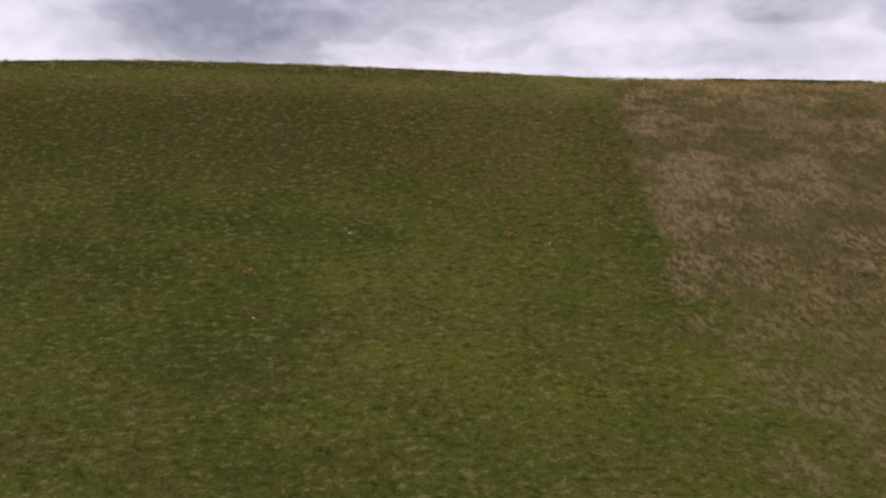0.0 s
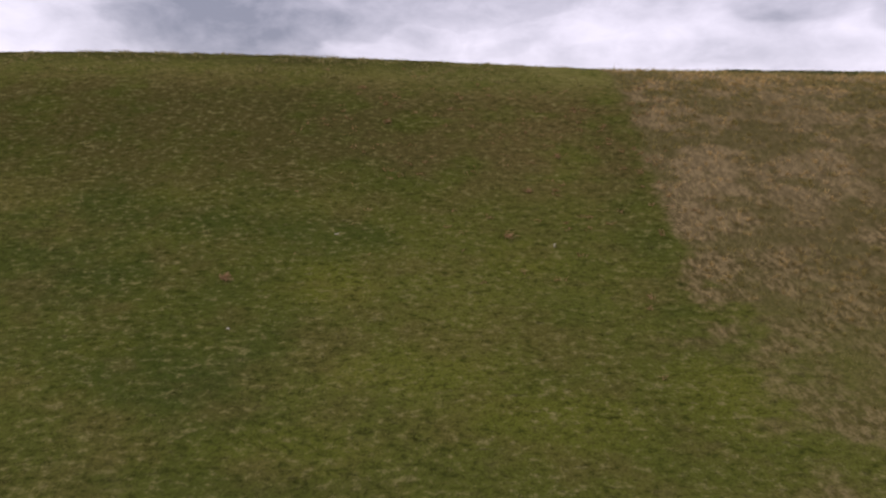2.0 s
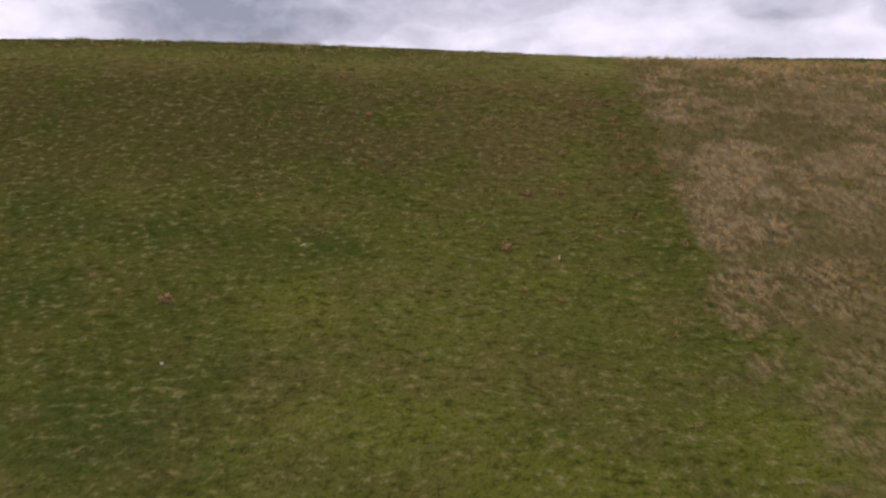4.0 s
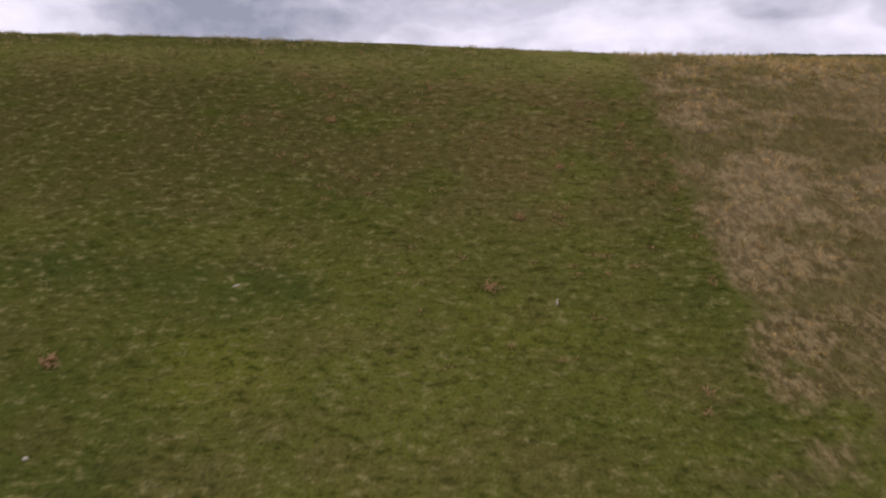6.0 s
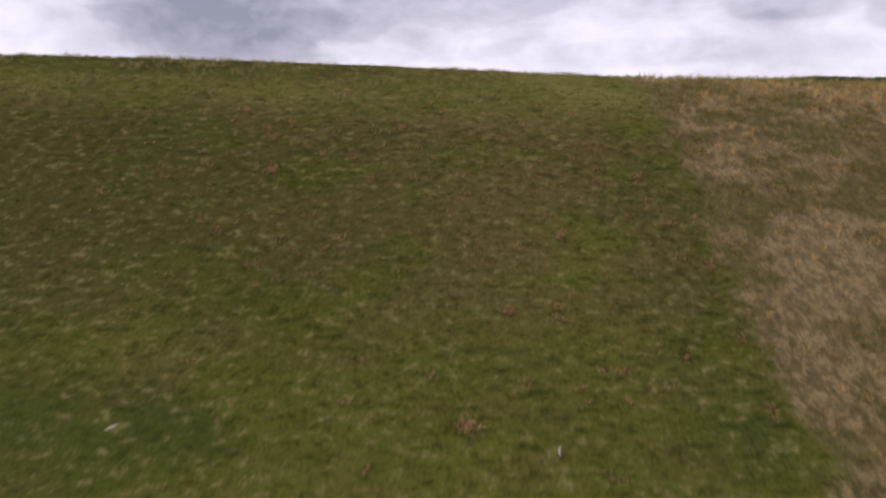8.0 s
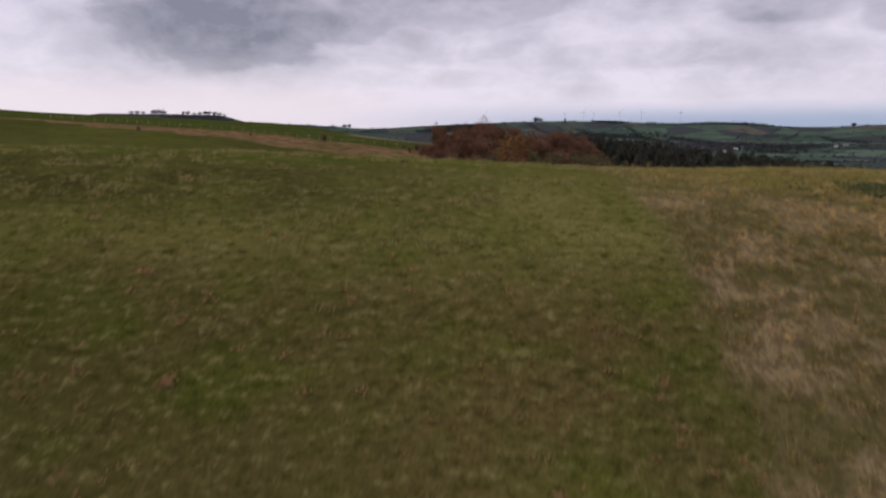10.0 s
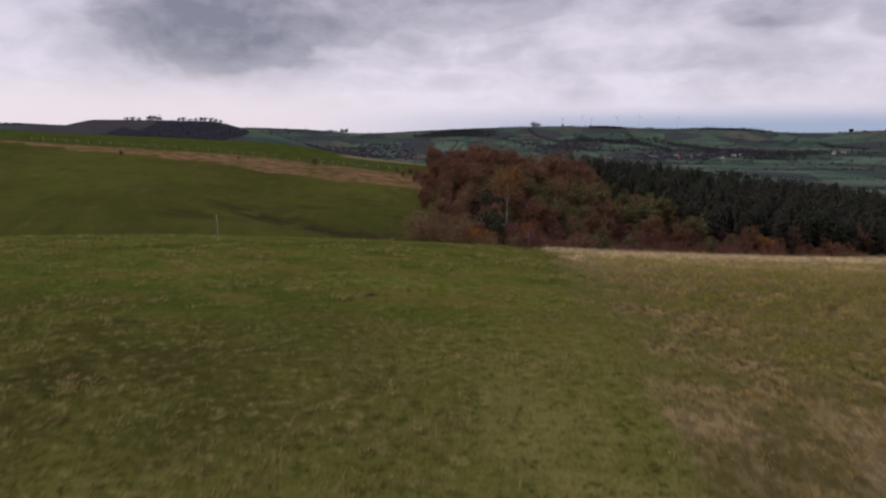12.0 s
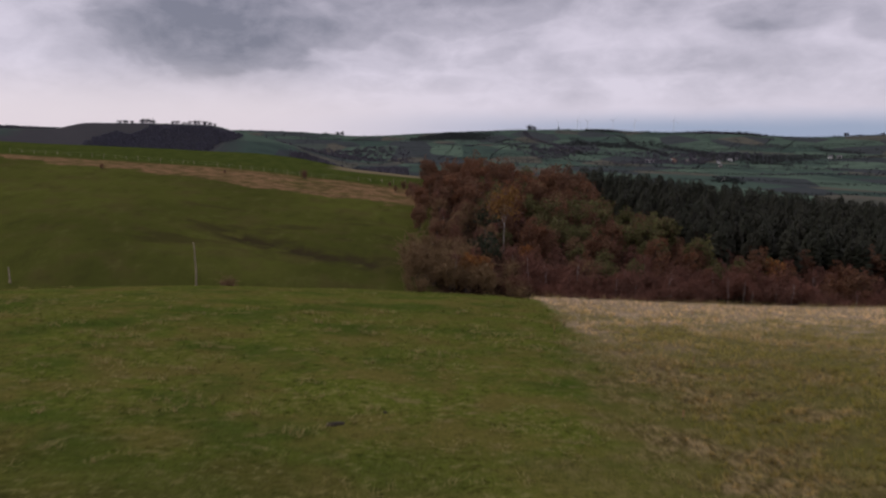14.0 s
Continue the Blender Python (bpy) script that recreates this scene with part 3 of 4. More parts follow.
def broadleaf(name, seed, height, width, leaf_mat, bark, leaf_n, leaf_size, label, low=0.14, twig_n=350, stout=0.016):
    """A tapered trunk with limbs, a crown of leaf sprays and bare twig ends."""
    rng = np.random.default_rng(seed)
    root = tagged(new(name), label, "tree", "trees of the wood")
    bend = rng.normal(size=2) * 0.05 * height
    t = np.linspace(0, 1, 6)
    path = np.stack([bend[0] * t ** 2, bend[1] * t ** 2, height * 0.92 * t], 1)
    pieces = [tube(path, stout * height * (1 - 0.9 * t) + 0.01, 6)]
    half = np.array([width * 0.5, width * 0.5, height * (1 - low) * 0.5])
    centre = np.array([bend[0] * 0.5, bend[1] * 0.5, height * (low + (1 - low) * 0.5)])
    pts, clumps = crown_points(rng, leaf_n, centre, half, 34, width * 0.21)
    for c in clumps[:11]:
        f = np.clip(c[2] / height - 0.22, 0.12, 0.8)
        s = np.array([bend[0] * f * f, bend[1] * f * f, height * 0.92 * f])
        m = (s + c) / 2 + (0, 0, -0.04 * height)
        pieces.append(tube([s, m, c], [0.375 * stout * height, 0.25 * stout * height, 0.09 * stout * height], 4))
    part("trunk", mesh_from("trunk", *join(pieces), bark, smooth=True), root)
    v, f = leaves_at(pts, leaf_size, rng)
    ends = clumps[rng.integers(0, len(clumps), twig_n)]
    tips = ends + rng.normal(size=(twig_n, 3)) * width * 0.16 + (0, 0, 0.05 * height)
    v2, f2 = strips(ends, tips, 0.05, rng)
    verts = np.concatenate([v, v2]).tolist()
    faces = f.tolist() + (f2 + len(v)).tolist()
    slots = [0] * len(f) + [1] * len(f2)
    part("crown", mesh_from("crown", verts, faces, [leaf_mat, TWIGS], slots=slots), root)
    return root


def bare_bush(name, seed, height, width, mat, label, n=420):
    """Many thin upright stems and twigs, leafless or nearly so."""
    rng = np.random.default_rng(seed)
    root = tagged(new(name), label, "shrub", "shrubs of the wood edge")
    a, r = rng.uniform(0, 6.283, 9), rng.uniform(0, 0.2, 9) * width
    feet = np.stack([r * np.cos(a), r * np.sin(a), 0 * r], 1)
    tops = feet * 2.6 + np.stack([rng.normal(size=9) * width * 0.12, rng.normal(size=9) * width * 0.12, height * rng.uniform(0.6, 1.0, 9)], 1)
    part("trunk", mesh_from("trunk", *join([tube([f, (f + t) / 2 + (0, 0, 0.03), t], [0.05, 0.035, 0.01], 4) for f, t in zip(feet, tops)]), BARK), root)
    pick, along = rng.integers(0, 9, n), rng.uniform(0.25, 1.0, (n, 1))
    s = feet[pick] + (tops - feet)[pick] * along
    e = s + rng.normal(size=(n, 3)) * width * 0.2 + np.array([0, 0, 0.10 * height])
    v, f = strips(s, e, 0.07, rng)
    v2, f2 = leaves_at(s + (e - s) * rng.uniform(0.3, 1, (n, 1)), 0.20, rng)
    part("crown", mesh_from("crown", np.concatenate([v, v2]).tolist(), f.tolist() + (f2 + len(v)).tolist(), mat), root)
    return root


def conifer(name, seed, height, width, mat, label, sprays=430):
    """A straight trunk hung with drooping needled sprays, broad below and blunt at the tip."""
    rng = np.random.default_rng(seed)
    root = tagged(new(name), label, "tree", "conifers of the plantation")
    t = np.linspace(0, 1, 4)
    part("trunk", mesh_from("trunk", *tube(np.stack([0 * t, 0 * t, height * 0.97 * t], 1), 0.013 * height * (1 - t) + 0.015, 6), BARK, smooth=True), root)
    q = rng.uniform(0, 1, sprays) ** 0.85
    a = rng.uniform(0, 6.283, sprays)
    ragged = 1 + 0.16 * np.sin(3 * a + seed) + 0.10 * np.sin(q * 40 + 2 * a)
    reach = (width * 0.5 * np.minimum((1 - q) ** 0.55, 0.86) + 0.12) * ragged
    d, s = np.stack([np.cos(a), np.sin(a), 0 * a], 1), np.stack([-np.sin(a), np.cos(a), 0 * a], 1)
    z = height * (0.10 + 0.89 * q)
    inner, outer = rng.uniform(0.05, 0.6, sprays) * reach, reach * rng.uniform(0.78, 1.05, sprays)
    up = np.array([[0, 0, 1.0]])
    lift = (rng.uniform(-0.10, 0.25, sprays) + 0.35 * q)[:, None]
    p0 = d * inner[:, None] + up * z[:, None]
    p1 = d * outer[:, None] + up * z[:, None] + up * (outer - inner)[:, None] * (lift - 0.35)
    w1 = s * ((outer - inner) * rng.uniform(0.20, 0.38, sprays) + 0.12)[:, None]
    mid = (p0 + p1) / 2 - up * (0.10 + 0.12 * (outer - inner))[:, None]
    v = np.stack([p0, mid + w1, p1, mid - w1], 1).reshape(-1, 3)
    k = np.arange(sprays)[:, None] * 4
    f = np.concatenate([k + np.array([0, 1, 2]), k + np.array([0, 2, 3])])
    part("crown", mesh_from("crown", v, f, mat), root)
    return root


def set_down(ob, x, y, turn=0.0, size=1.0, sink=0.05):
    """Stand a thing on the ground."""
    ob.matrix_basis = pose(x, y, float(land(x, y)) - sink, 0, 0, turn) @ Matrix.Scale(size, 4)


def planted(kinds, spots, rng, lo=0.85, hi=1.15, grow=None):
    """Plant the spots with copies of the kinds; the kinds themselves take the first spots."""
    used = set()
    for (x, y), k in spots:
        ob = kinds[k]
        size, turn = rng.uniform(lo, hi) * (grow(x, y) if grow else 1.0), rng.uniform(0, 360)
        if k in used:
            m = pose(x, y, float(land(x, y)) - 0.05, 0, 0, turn)
            made = copy_thing(ob, m)
            made.scale = (size, size, size)
        else:
            used.add(k)
            set_down(ob, x, y, turn, size)


def scattered(rng, x0, x1, y0, y1, gap, keep):
    """Jittered rows of spots for which keep(x, y) holds."""
    spots = []
    for y in np.arange(y0, y1, gap):
        for x in np.arange(x0, x1, gap):
            px, py = x + rng.uniform(-0.42, 0.42) * gap, y + rng.uniform(-0.42, 0.42) * gap
            if keep(px, py):
                spots.append((px, py))
    return spots


def build_wood():
    rng = np.random.default_rng(11)
    russet = "russet autumn broadleaf tree in a mixed wood"
    kinds = [
        broadleaf("beech_tree", 1, 12.5, 7.5, RUSSET, BARK, 930, 0.43, russet),
        broadleaf("beech_tree", 2, 11.0, 6.5, RUSSET, BARK, 820, 0.43, russet),
        broadleaf("beech_tree", 3, 10.0, 6.0, RUSSET, BARK, 700, 0.38, "half-bare russet broadleaf tree in a mixed wood", 0.15, 800),
        broadleaf("birch_tree", 4, 11.5, 5.2, GOLD, BIRCH_BARK, 800, 0.28, "golden birch tree with a pale slender trunk", 0.58, 250, 0.008),
        broadleaf("birch_tree", 5, 10.0, 4.5, TWIGS, BIRCH_BARK, 420, 0.28, "nearly bare birch tree with a pale trunk", 0.22, 1000, 0.009),
        broadleaf("oak_tree", 6, 10.5, 7.5, OLIVE, BARK, 930, 0.43, "olive-green broadleaf tree at the wood's edge", 0.15),
        broadleaf("oak_tree", 7, 9.0, 6.5, OLIVE, BARK, 820, 0.41, "olive-brown broadleaf tree in a mixed wood", 0.15),
        broadleaf("rowan_tree", 8, 8.0, 5.0, TWIGS, BARK, 700, 0.30, "bare purplish-brown tree at the wood's edge", 0.12, 900),
    ]
    pale = "greyish-brown half-bare broadleaf tree in a mixed wood"
    kinds += [
        broadleaf("ash_tree", 41, 10.5, 6.5, FAWN, BARK, 800, 0.36, pale, 0.14, 700),
        broadleaf("maple_tree", 42, 8.5, 6.2, AMBER, BARK, 950, 0.36, "bright orange autumn tree at the wood's edge", 0.14, 250),
        broadleaf("alder_tree", 43, 10.0, 5.5, HOLLY, BARK, 850, 0.40, "very dark green tree among russet ones", 0.10, 200),
    ]
    front = lambda x: 150 + 4 * math.sin(x * 0.12) + 0.06 * max(x - 20, 0)
    pines = lambda x: 248 if x < 50 else max(203 - 2.6 * (x - 50), 169 + 0.02 * x)
    glade = lambda x, y: y < 165 and abs(x - 5.8 - 0.116 * (y - 42)) < 2.6
    spots = []
    for x, y in scattered(rng, 2, 130, 148, 246, 4.7, lambda x, y: y > front(x) and y < pines(x) and x > 2 + 0.012 * (y - 150) and not glade(x, y)):
        depth = y - front(x)
        if x > 40 and depth < 22:
            k = rng.choice([7, 4, 2, 1, 6, 0], p=[0.36, 0.12, 0.18, 0.12, 0.14, 0.08])
        elif x > 44 and depth < 44:
            k = rng.choice([5, 6, 2, 1, 7], p=[0.40, 0.26, 0.12, 0.08, 0.14])
        elif x < 20 and depth < 34:
            k = rng.choice([8, 7, 4, 2, 6, 1], p=[0.46, 0.12, 0.14, 0.10, 0.12, 0.06])
        elif x > 28 and depth < 52:
            k = rng.choice([6, 5, 2, 8, 7, 0], p=[0.28, 0.26, 0.14, 0.12, 0.12, 0.08])
        elif depth < 24:
            k = rng.choice([0, 1, 2, 4, 6, 7, 8], p=[0.16, 0.14, 0.20, 0.08, 0.14, 0.18, 0.10])
        else:
            k = rng.choice([0, 1, 2, 4, 5, 6, 7, 8, 10], p=[0.26, 0.22, 0.20, 0.06, 0.05, 0.09, 0.04, 0.05, 0.03])
        spots.append(((x, y), int(k)))
    planted(kinds, spots, rng, grow=lambda x, y: (0.60 + 0.24 * min(max((y - front(x)) / 45, 0), 1)) * (0.70 + 0.30 * float(step(x, 3, 20))) * (1 + 0.07 * float(step(x, 28, 40) * step(y, 195, 220))))
    # single trees that stand out by colour
    stood = set()
    for kind, x, y, size in ((3, 20.2, 165, 1.30), (3, 25.5, 188, 0.85), (9, 12.2, 146, 0.66), (9, 15.0, 147.5, 0.60), (9, 9.6, 147, 0.52), (9, 76, 165, 0.82), (9, 24.5, 160, 0.62),
                             (10, 16.2, 151, 0.85), (10, 15.4, 155, 0.9), (10, 18, 176, 0.95), (5, 54, 175, 0.98), (5, 57, 177, 1.0), (5, 51, 172, 0.9), (5, 60, 166, 0.85), (6, 40, 182, 0.9), (5, 45, 187, 0.85)):
        if kind in (3, 9) and kind not in stood:
            stood.add(kind)
            set_down(kinds[kind], x, y, x * 40, size)
            continue
        made = copy_thing(kinds[kind], pose(x, y, float(land(x, y)), 0, 0, x * 40))
        made.scale = (size, size, size)
    # pale slender birches along the front
    for k in range(13):
        x = 8 + k * 6.3 + rng.uniform(-2, 2)
        size = rng.uniform(0.48, 0.75)
        y = front(x) - rng.uniform(2, 7)
        made = copy_thing(kinds[4], pose(x, y, float(land(x, y)), 0, 0, rng.uniform(0, 360)))
        made.scale = (size, size, size)
    # bare pale stems that stand clear of the scrub
    slim = broadleaf("birch_tree", 44, 10.0, 2.6, TWIGS, BIRCH_BARK, 90, 0.26, "slender bare birch with a bright pale stem", 0.55, 260, 0.006)
    set_down(slim, 30.5, 145.5, 20, 0.8)
    for x, y, size in ((9.5, 143, 0.66), (22.5, 146, 0.74), (25, 144, 0.6), (37, 144, 0.64), (47, 146, 0.72), (58.5, 148, 0.64), (62, 147, 0.55), (71, 150, 0.7), (84, 151, 0.6)):
        made = copy_thing(slim, pose(x, y, float(land(x, y)), 0, 0, x * 40))
        made.scale = (size, size, size)
    # undergrowth along the front
    bushes = [bare_bush("thorn_bush", 21, 4.6, 4.2, TWIGS, "bare purplish-brown bush at the wood's edge"),
              bare_bush("thorn_bush", 22, 3.8, 4.4, TWIGS, "bare brown thorn bush at the wood's edge", 520),
              bare_bush("hazel_bush", 23, 4.2, 4.2, FAWN, "fawn-leaved hazel bush at the wood's edge", 560)]
    low = [((x, y), int(rng.integers(0, 2)) if rng.uniform(0, 1) < step(x, 8, 26) else 2) for x, y in scattered(rng, 3.2, 135, 137, 160, 3.1, lambda x, y: y > front(x) - (13 if x < 40 else 7) and y < front(x) + 5)]
    planted(bushes, low, rng, 0.8, 1.25)
    # conifer plantation behind
    firs = [conifer("spruce_tree", 31, 11.4, 6.4, NEEDLES, "dark green spruce in a dense plantation"),
            conifer("spruce_tree", 32, 11.1, 6.0, NEEDLES, "dark green spruce in a dense plantation", 400),
            conifer("spruce_tree", 33, 11.8, 6.2, NEEDLES, "tall dark spruce in a dense plantation", 440)]
    stand = scattered(rng, 50, 205, 166, 251, 4.1, lambda x, y: y > pines(x) - 1 and x < 20 + 0.78 * (y - 42))
    stand.sort(key=lambda q: q[1] - 0.18 * q[0])
    planted(firs, [(q, int(rng.integers(0, 3))) for q in stand[:290]], rng, 0.90, 1.06)
    # the rows behind, too many to tell apart
    needles = [next(o.data for o in f.children if o.name.startswith("crown")) for f in firs]
    boughs = [(np.array([v.co[:] for v in me.vertices]), np.array([p.vertices[:] for p in me.polygons])) for me in needles]
    verts, faces, n = [], [], 0
    for x, y in stand[290:]:
        v, f = boughs[int(rng.integers(0, 3))]
        a, s = rng.uniform(0, 6.28), rng.uniform(0.90, 1.06)
        turned = v * s @ np.array([[math.cos(a), math.sin(a), 0], [-math.sin(a), math.cos(a), 0], [0, 0, 1]]) + (x, y, float(land(x, y)))
        verts.append(turned)
        faces.append(f + n)
        n += len(v)
    if verts:
        tagged(new("spruce_stand", mesh_from("spruce_stand", np.concatenate(verts), np.concatenate(faces), NEEDLES)), "dense back rows of a dark spruce plantation", "trees", kind="stuff")
    return bushes


BUSH_KINDS = build_wood()


# ================= grass =================
def lumpy(x, y, seed):
    """Smooth random heights, 0 to 1, about one lump to a unit."""
    table = np.random.default_rng(seed).uniform(0, 1, (64, 64))
    i, j = np.floor(x).astype(int), np.floor(y).astype(int)
    u, v = x - i, y - j
    u, v = u * u * (3 - 2 * u), v * v * (3 - 2 * v)
    t = lambda a, b: table[(i + a) % 64, (j + b) % 64]
    return (t(0, 0) * (1 - u) + t(1, 0) * u) * (1 - v) + (t(0, 1) * (1 - u) + t(1, 1) * u) * v


def rank_share(x, y):
    """How rank and tawny the sward is, 0 to 1, by place."""
    line = 12.6 + 2.6 * step(y, 54, 92) + 2.0 * step(-y, -29, -20)
    loose = step(y, 50, 57) * step(-y, -84, -74) + step(-y, -35, -26)
    return step(x - line, -0.5 - 2.0 * loose, 0.6 + 7.0 * loose)


def blades_mesh(name, feet, spread, length, width, per, rng, lean, mat=None):
    """Tufts of bent tapering blades that fan out from each foot."""
    n = len(feet) * per
    base = np.repeat(feet, per, 0)
    ln = np.repeat(length, per) * rng.uniform(0.55, 1.2, n)
    a = rng.uniform(0, 2 * math.pi, n)
    out = np.stack([np.cos(a), np.sin(a), 0 * a], 1)
    base = base + out * (rng.uniform(0, 1, (n, 1)) * spread)
    tilt = rng.uniform(0.15, lean, (n, 1))
    up = np.array([[0, 0, 1.0]])
    l = ln[:, None]
    midp = base + (out * tilt * 0.45 + up * 0.62) * l
    tip = base + (out * tilt * 1.15 + up * (1.0 - 0.42 * tilt)) * l
    b = rng.uniform(0, 2 * math.pi, n)
    side = np.stack([np.cos(b), np.sin(b), 0 * b], 1) * (width * rng.uniform(0.6, 1.4, (n, 1)))
    v = np.stack([base - side, base + side, midp + side * 0.7, midp - side * 0.7, tip], 1).reshape(-1, 3)
    k = np.arange(n)[:, None] * 5
    verts = v.tolist()
    faces = (k + np.array([0, 1, 2, 3])).tolist() + (k + np.array([3, 2, 4])).tolist()
    return mesh_from(name, verts, faces, mat or BLADES)


def in_view(x, y):
    return np.abs(x - 4) < 13 + 0.80 * np.clip(y - 8, 0, 60)


def build_grass():
    rng = np.random.default_rng(5)
    # short turf, thickest on the little steps that run along the contour
    n = 260000
    y = 17 + 88 * rng.uniform(0, 1, n) ** 1.25
    x = 4 + rng.uniform(-62, 62, n)
    rank = rank_share(x, y)
    tread = lumpy(x * 1.7, y * 3.0, 41) * 0.5 + lumpy(x * 3.7, y * 6.1, 42) * 0.5
    ok = in_view(x, y) & (rng.uniform(0, 1, n) > rank * 0.7) & (tread > 0.47)
    x, y = x[ok][:46000], y[ok][:46000]
    feet = np.stack([x, y, land(x, y) - 0.02], 1)
    hummock = lumpy(x * 1.3, y * 2.0, 45) * 0.5 + lumpy(x * 3.1, y * 4.0, 46) * 0.5
    length = rng.uniform(0.06, 0.14, len(x)) * (1 + 0.6 * step(hummock, 0.45, 0.75))
    me = blades_mesh("turf_grass", feet, 0.11, length, 0.014, 4, rng, 1.2)
    tagged(new("turf_grass", me), "short olive-green pasture grass with dead blades", "grass", kind="stuff")
    # tussocks: heaped in clumps in the rank strip, here and there in the green
    n = 22000
    y = np.where(rng.uniform(0, 1, n) < 0.4, rng.uniform(44, 80, n), 18 + 90 * rng.uniform(0, 1, n) ** 1.1)
    x = np.where(rng.uniform(0, 1, n) < 0.72, rng.uniform(11, 66, n), 4 + rng.uniform(-62, 62, n))
    rank = rank_share(x, y)
    brow = step(y, 36, 50) * step(-y, -64, -56)
    thick_here = 0.5 + 0.5 * (lumpy(x * 0.5, y * 0.7, 43) > 0.42)
    ok = in_view(x, y) & (rng.uniform(0, 1, n) < np.maximum(rank * thick_here, 0.02 + 0.05 * brow))
    x, y, rank = x[ok], y[ok], rank[ok]
    big = rng.uniform(0.5, 1.3, len(x))
    per = 2
    fx = np.repeat(x, per) + rng.normal(size=len(x) * per) * 0.09
    fy = np.repeat(y, per) + rng.normal(size=len(x) * per) * 0.07
    feet = np.stack([fx, fy, land(fx, fy) - 0.02], 1)
    length = np.repeat((0.15 + 0.18 * rank) * big, per)
    me = blades_mesh("tussock_grass", feet, 0.07, length, 0.011, 8, rng, 0.9)
    tagged(new("tussock_grass", me), "rank tawny tussock grass past the mowing line", "grass", kind="stuff")
    # pale straw tufts standing singly in the green, thickest just behind the brow
    c = 1700
    cy = np.where(rng.uniform(0, 1, c) < 0.94, 48 + 36 * rng.uniform(0, 1, c) ** 1.4, rng.uniform(34, 98, c))
    cx = rng.uniform(-48, 34, c)
    ok = in_view(cx, cy) & ((rank_share(cx, cy) < 0.7) | (cy > 52)) & (cy > 20) & (np.sin(cx * 0.5 + np.sin(cy * 0.7)) + np.sin(cy * 0.9 + cx * 0.2) + rng.normal(size=c) * 0.7 > -0.3)
    cx, cy = cx[ok], cy[ok]
    bx, by = rng.uniform(14, 46, 1500), 50 + 38 * rng.uniform(0, 1, 1500)
    ok = in_view(bx, by) & (lumpy(bx * 0.35, by * 0.5, 48) > 0.5)
    cx, cy = np.concatenate([cx, bx[ok]]), np.concatenate([cy, by[ok]])
    per = 5
    x = np.repeat(cx, per) + rng.normal(size=len(cx) * per) * 0.30
    y = np.repeat(cy, per) + rng.normal(size=len(cy) * per) * 0.16
    feet = np.stack([x, y, land(x, y) - 0.02], 1)
    me = blades_mesh("straw_tufts", feet, 0.08, np.repeat(rng.uniform(0.16, 0.38, len(cx)), per), 0.009, 7, rng, 1.5, STRAW)
    tagged(new("straw_tufts", me), "pale straw-coloured tufts of dead grass in green turf", "grass", kind="stuff")
    # bleached standing grass along the far lip of the hill
    n = 7000
    y, x = 96 + 6.5 * rng.normal(size=n), rng.uniform(14, 78, n)
    ok = (y > 80) & (y < 110) & (x > 15.4) & (np.abs(x - 4) < 75)
    feet = np.stack([x[ok], y[ok], land(x[ok], y[ok]) - 0.02], 1)
    me = blades_mesh("bleached_grass", feet, 0.16, rng.uniform(0.22, 0.5, len(feet)), 0.014, 5, rng, 0.7, BLEACHED)
    tagged(new("bleached_grass", me), "bleached tall grass along the lip of the hill", "grass", kind="stuff")
    # scraps of dead fern in the brown turf under the brow
    n = 280
    x, y = rng.uniform(-10, 16, n), 42 + 4.5 * rng.normal(size=n)
    ok = lumpy(x * 0.4, y * 0.5, 47) > 0.42
    fx, fy = np.repeat(x[ok], 5), np.repeat(y[ok], 5)
    fx, fy = fx + rng.normal(size=len(fx)) * 0.10, fy + rng.normal(size=len(fy)) * 0.06
    me = blades_mesh("fern_scraps", np.stack([fx, fy, land(fx, fy) - 0.02], 1), 0.08, rng.uniform(0.10, 0.24, len(fx)), 0.016, 4, rng, 1.3, FROND)
    tagged(new("fern_scraps", me), "scattered russet scraps of dead fern in turf", "fern", kind="stuff")
    # thin seed stalks
    n = 26000
    y, x = rng.uniform(20, 108, n), rng.uniform(11, 62, n)
    ok = in_view(x, y) & (rank_share(x, y) > 0.5) & (lumpy(x * 0.7, y * 0.6, 44) > 0.5)
    feet = np.stack([x[ok], y[ok], land(x[ok], y[ok])], 1)
    me = blades_mesh("seed_stalks", feet, 0.05, rng.uniform(0.35, 0.6, len(feet)) * (1 + 0.5 * step(feet[:, 1], 86, 98)), 0.006, 3, rng, 0.5, STRAW)
    tagged(new("seed_stalks", me), "bleached dead grass stalks standing in rank grass", "grass", kind="stuff")


build_grass()


# ================= small things on the hill =================
def on_land(name, verts, faces, mat, x, y, label, category, turn=0.0, smooth=True, sink=0.01):
    ob = new(name, mesh_from(name, verts, faces, mat, smooth=smooth))
    n = np.array([float(land(x - 0.5, y) - land(x + 0.5, y)), float(land(x, y - 0.5) - land(x, y + 0.5)), 1.0])
    tilt = Vector((0, 0, 1)).rotation_difference(Vector(n)).to_matrix().to_4x4()
    ob.matrix_basis = pose(x, y, float(land(x, y)) - sink) @ tilt @ pose(0, 0, 0, 0, 0, turn)
    return tagged(ob, label, category)


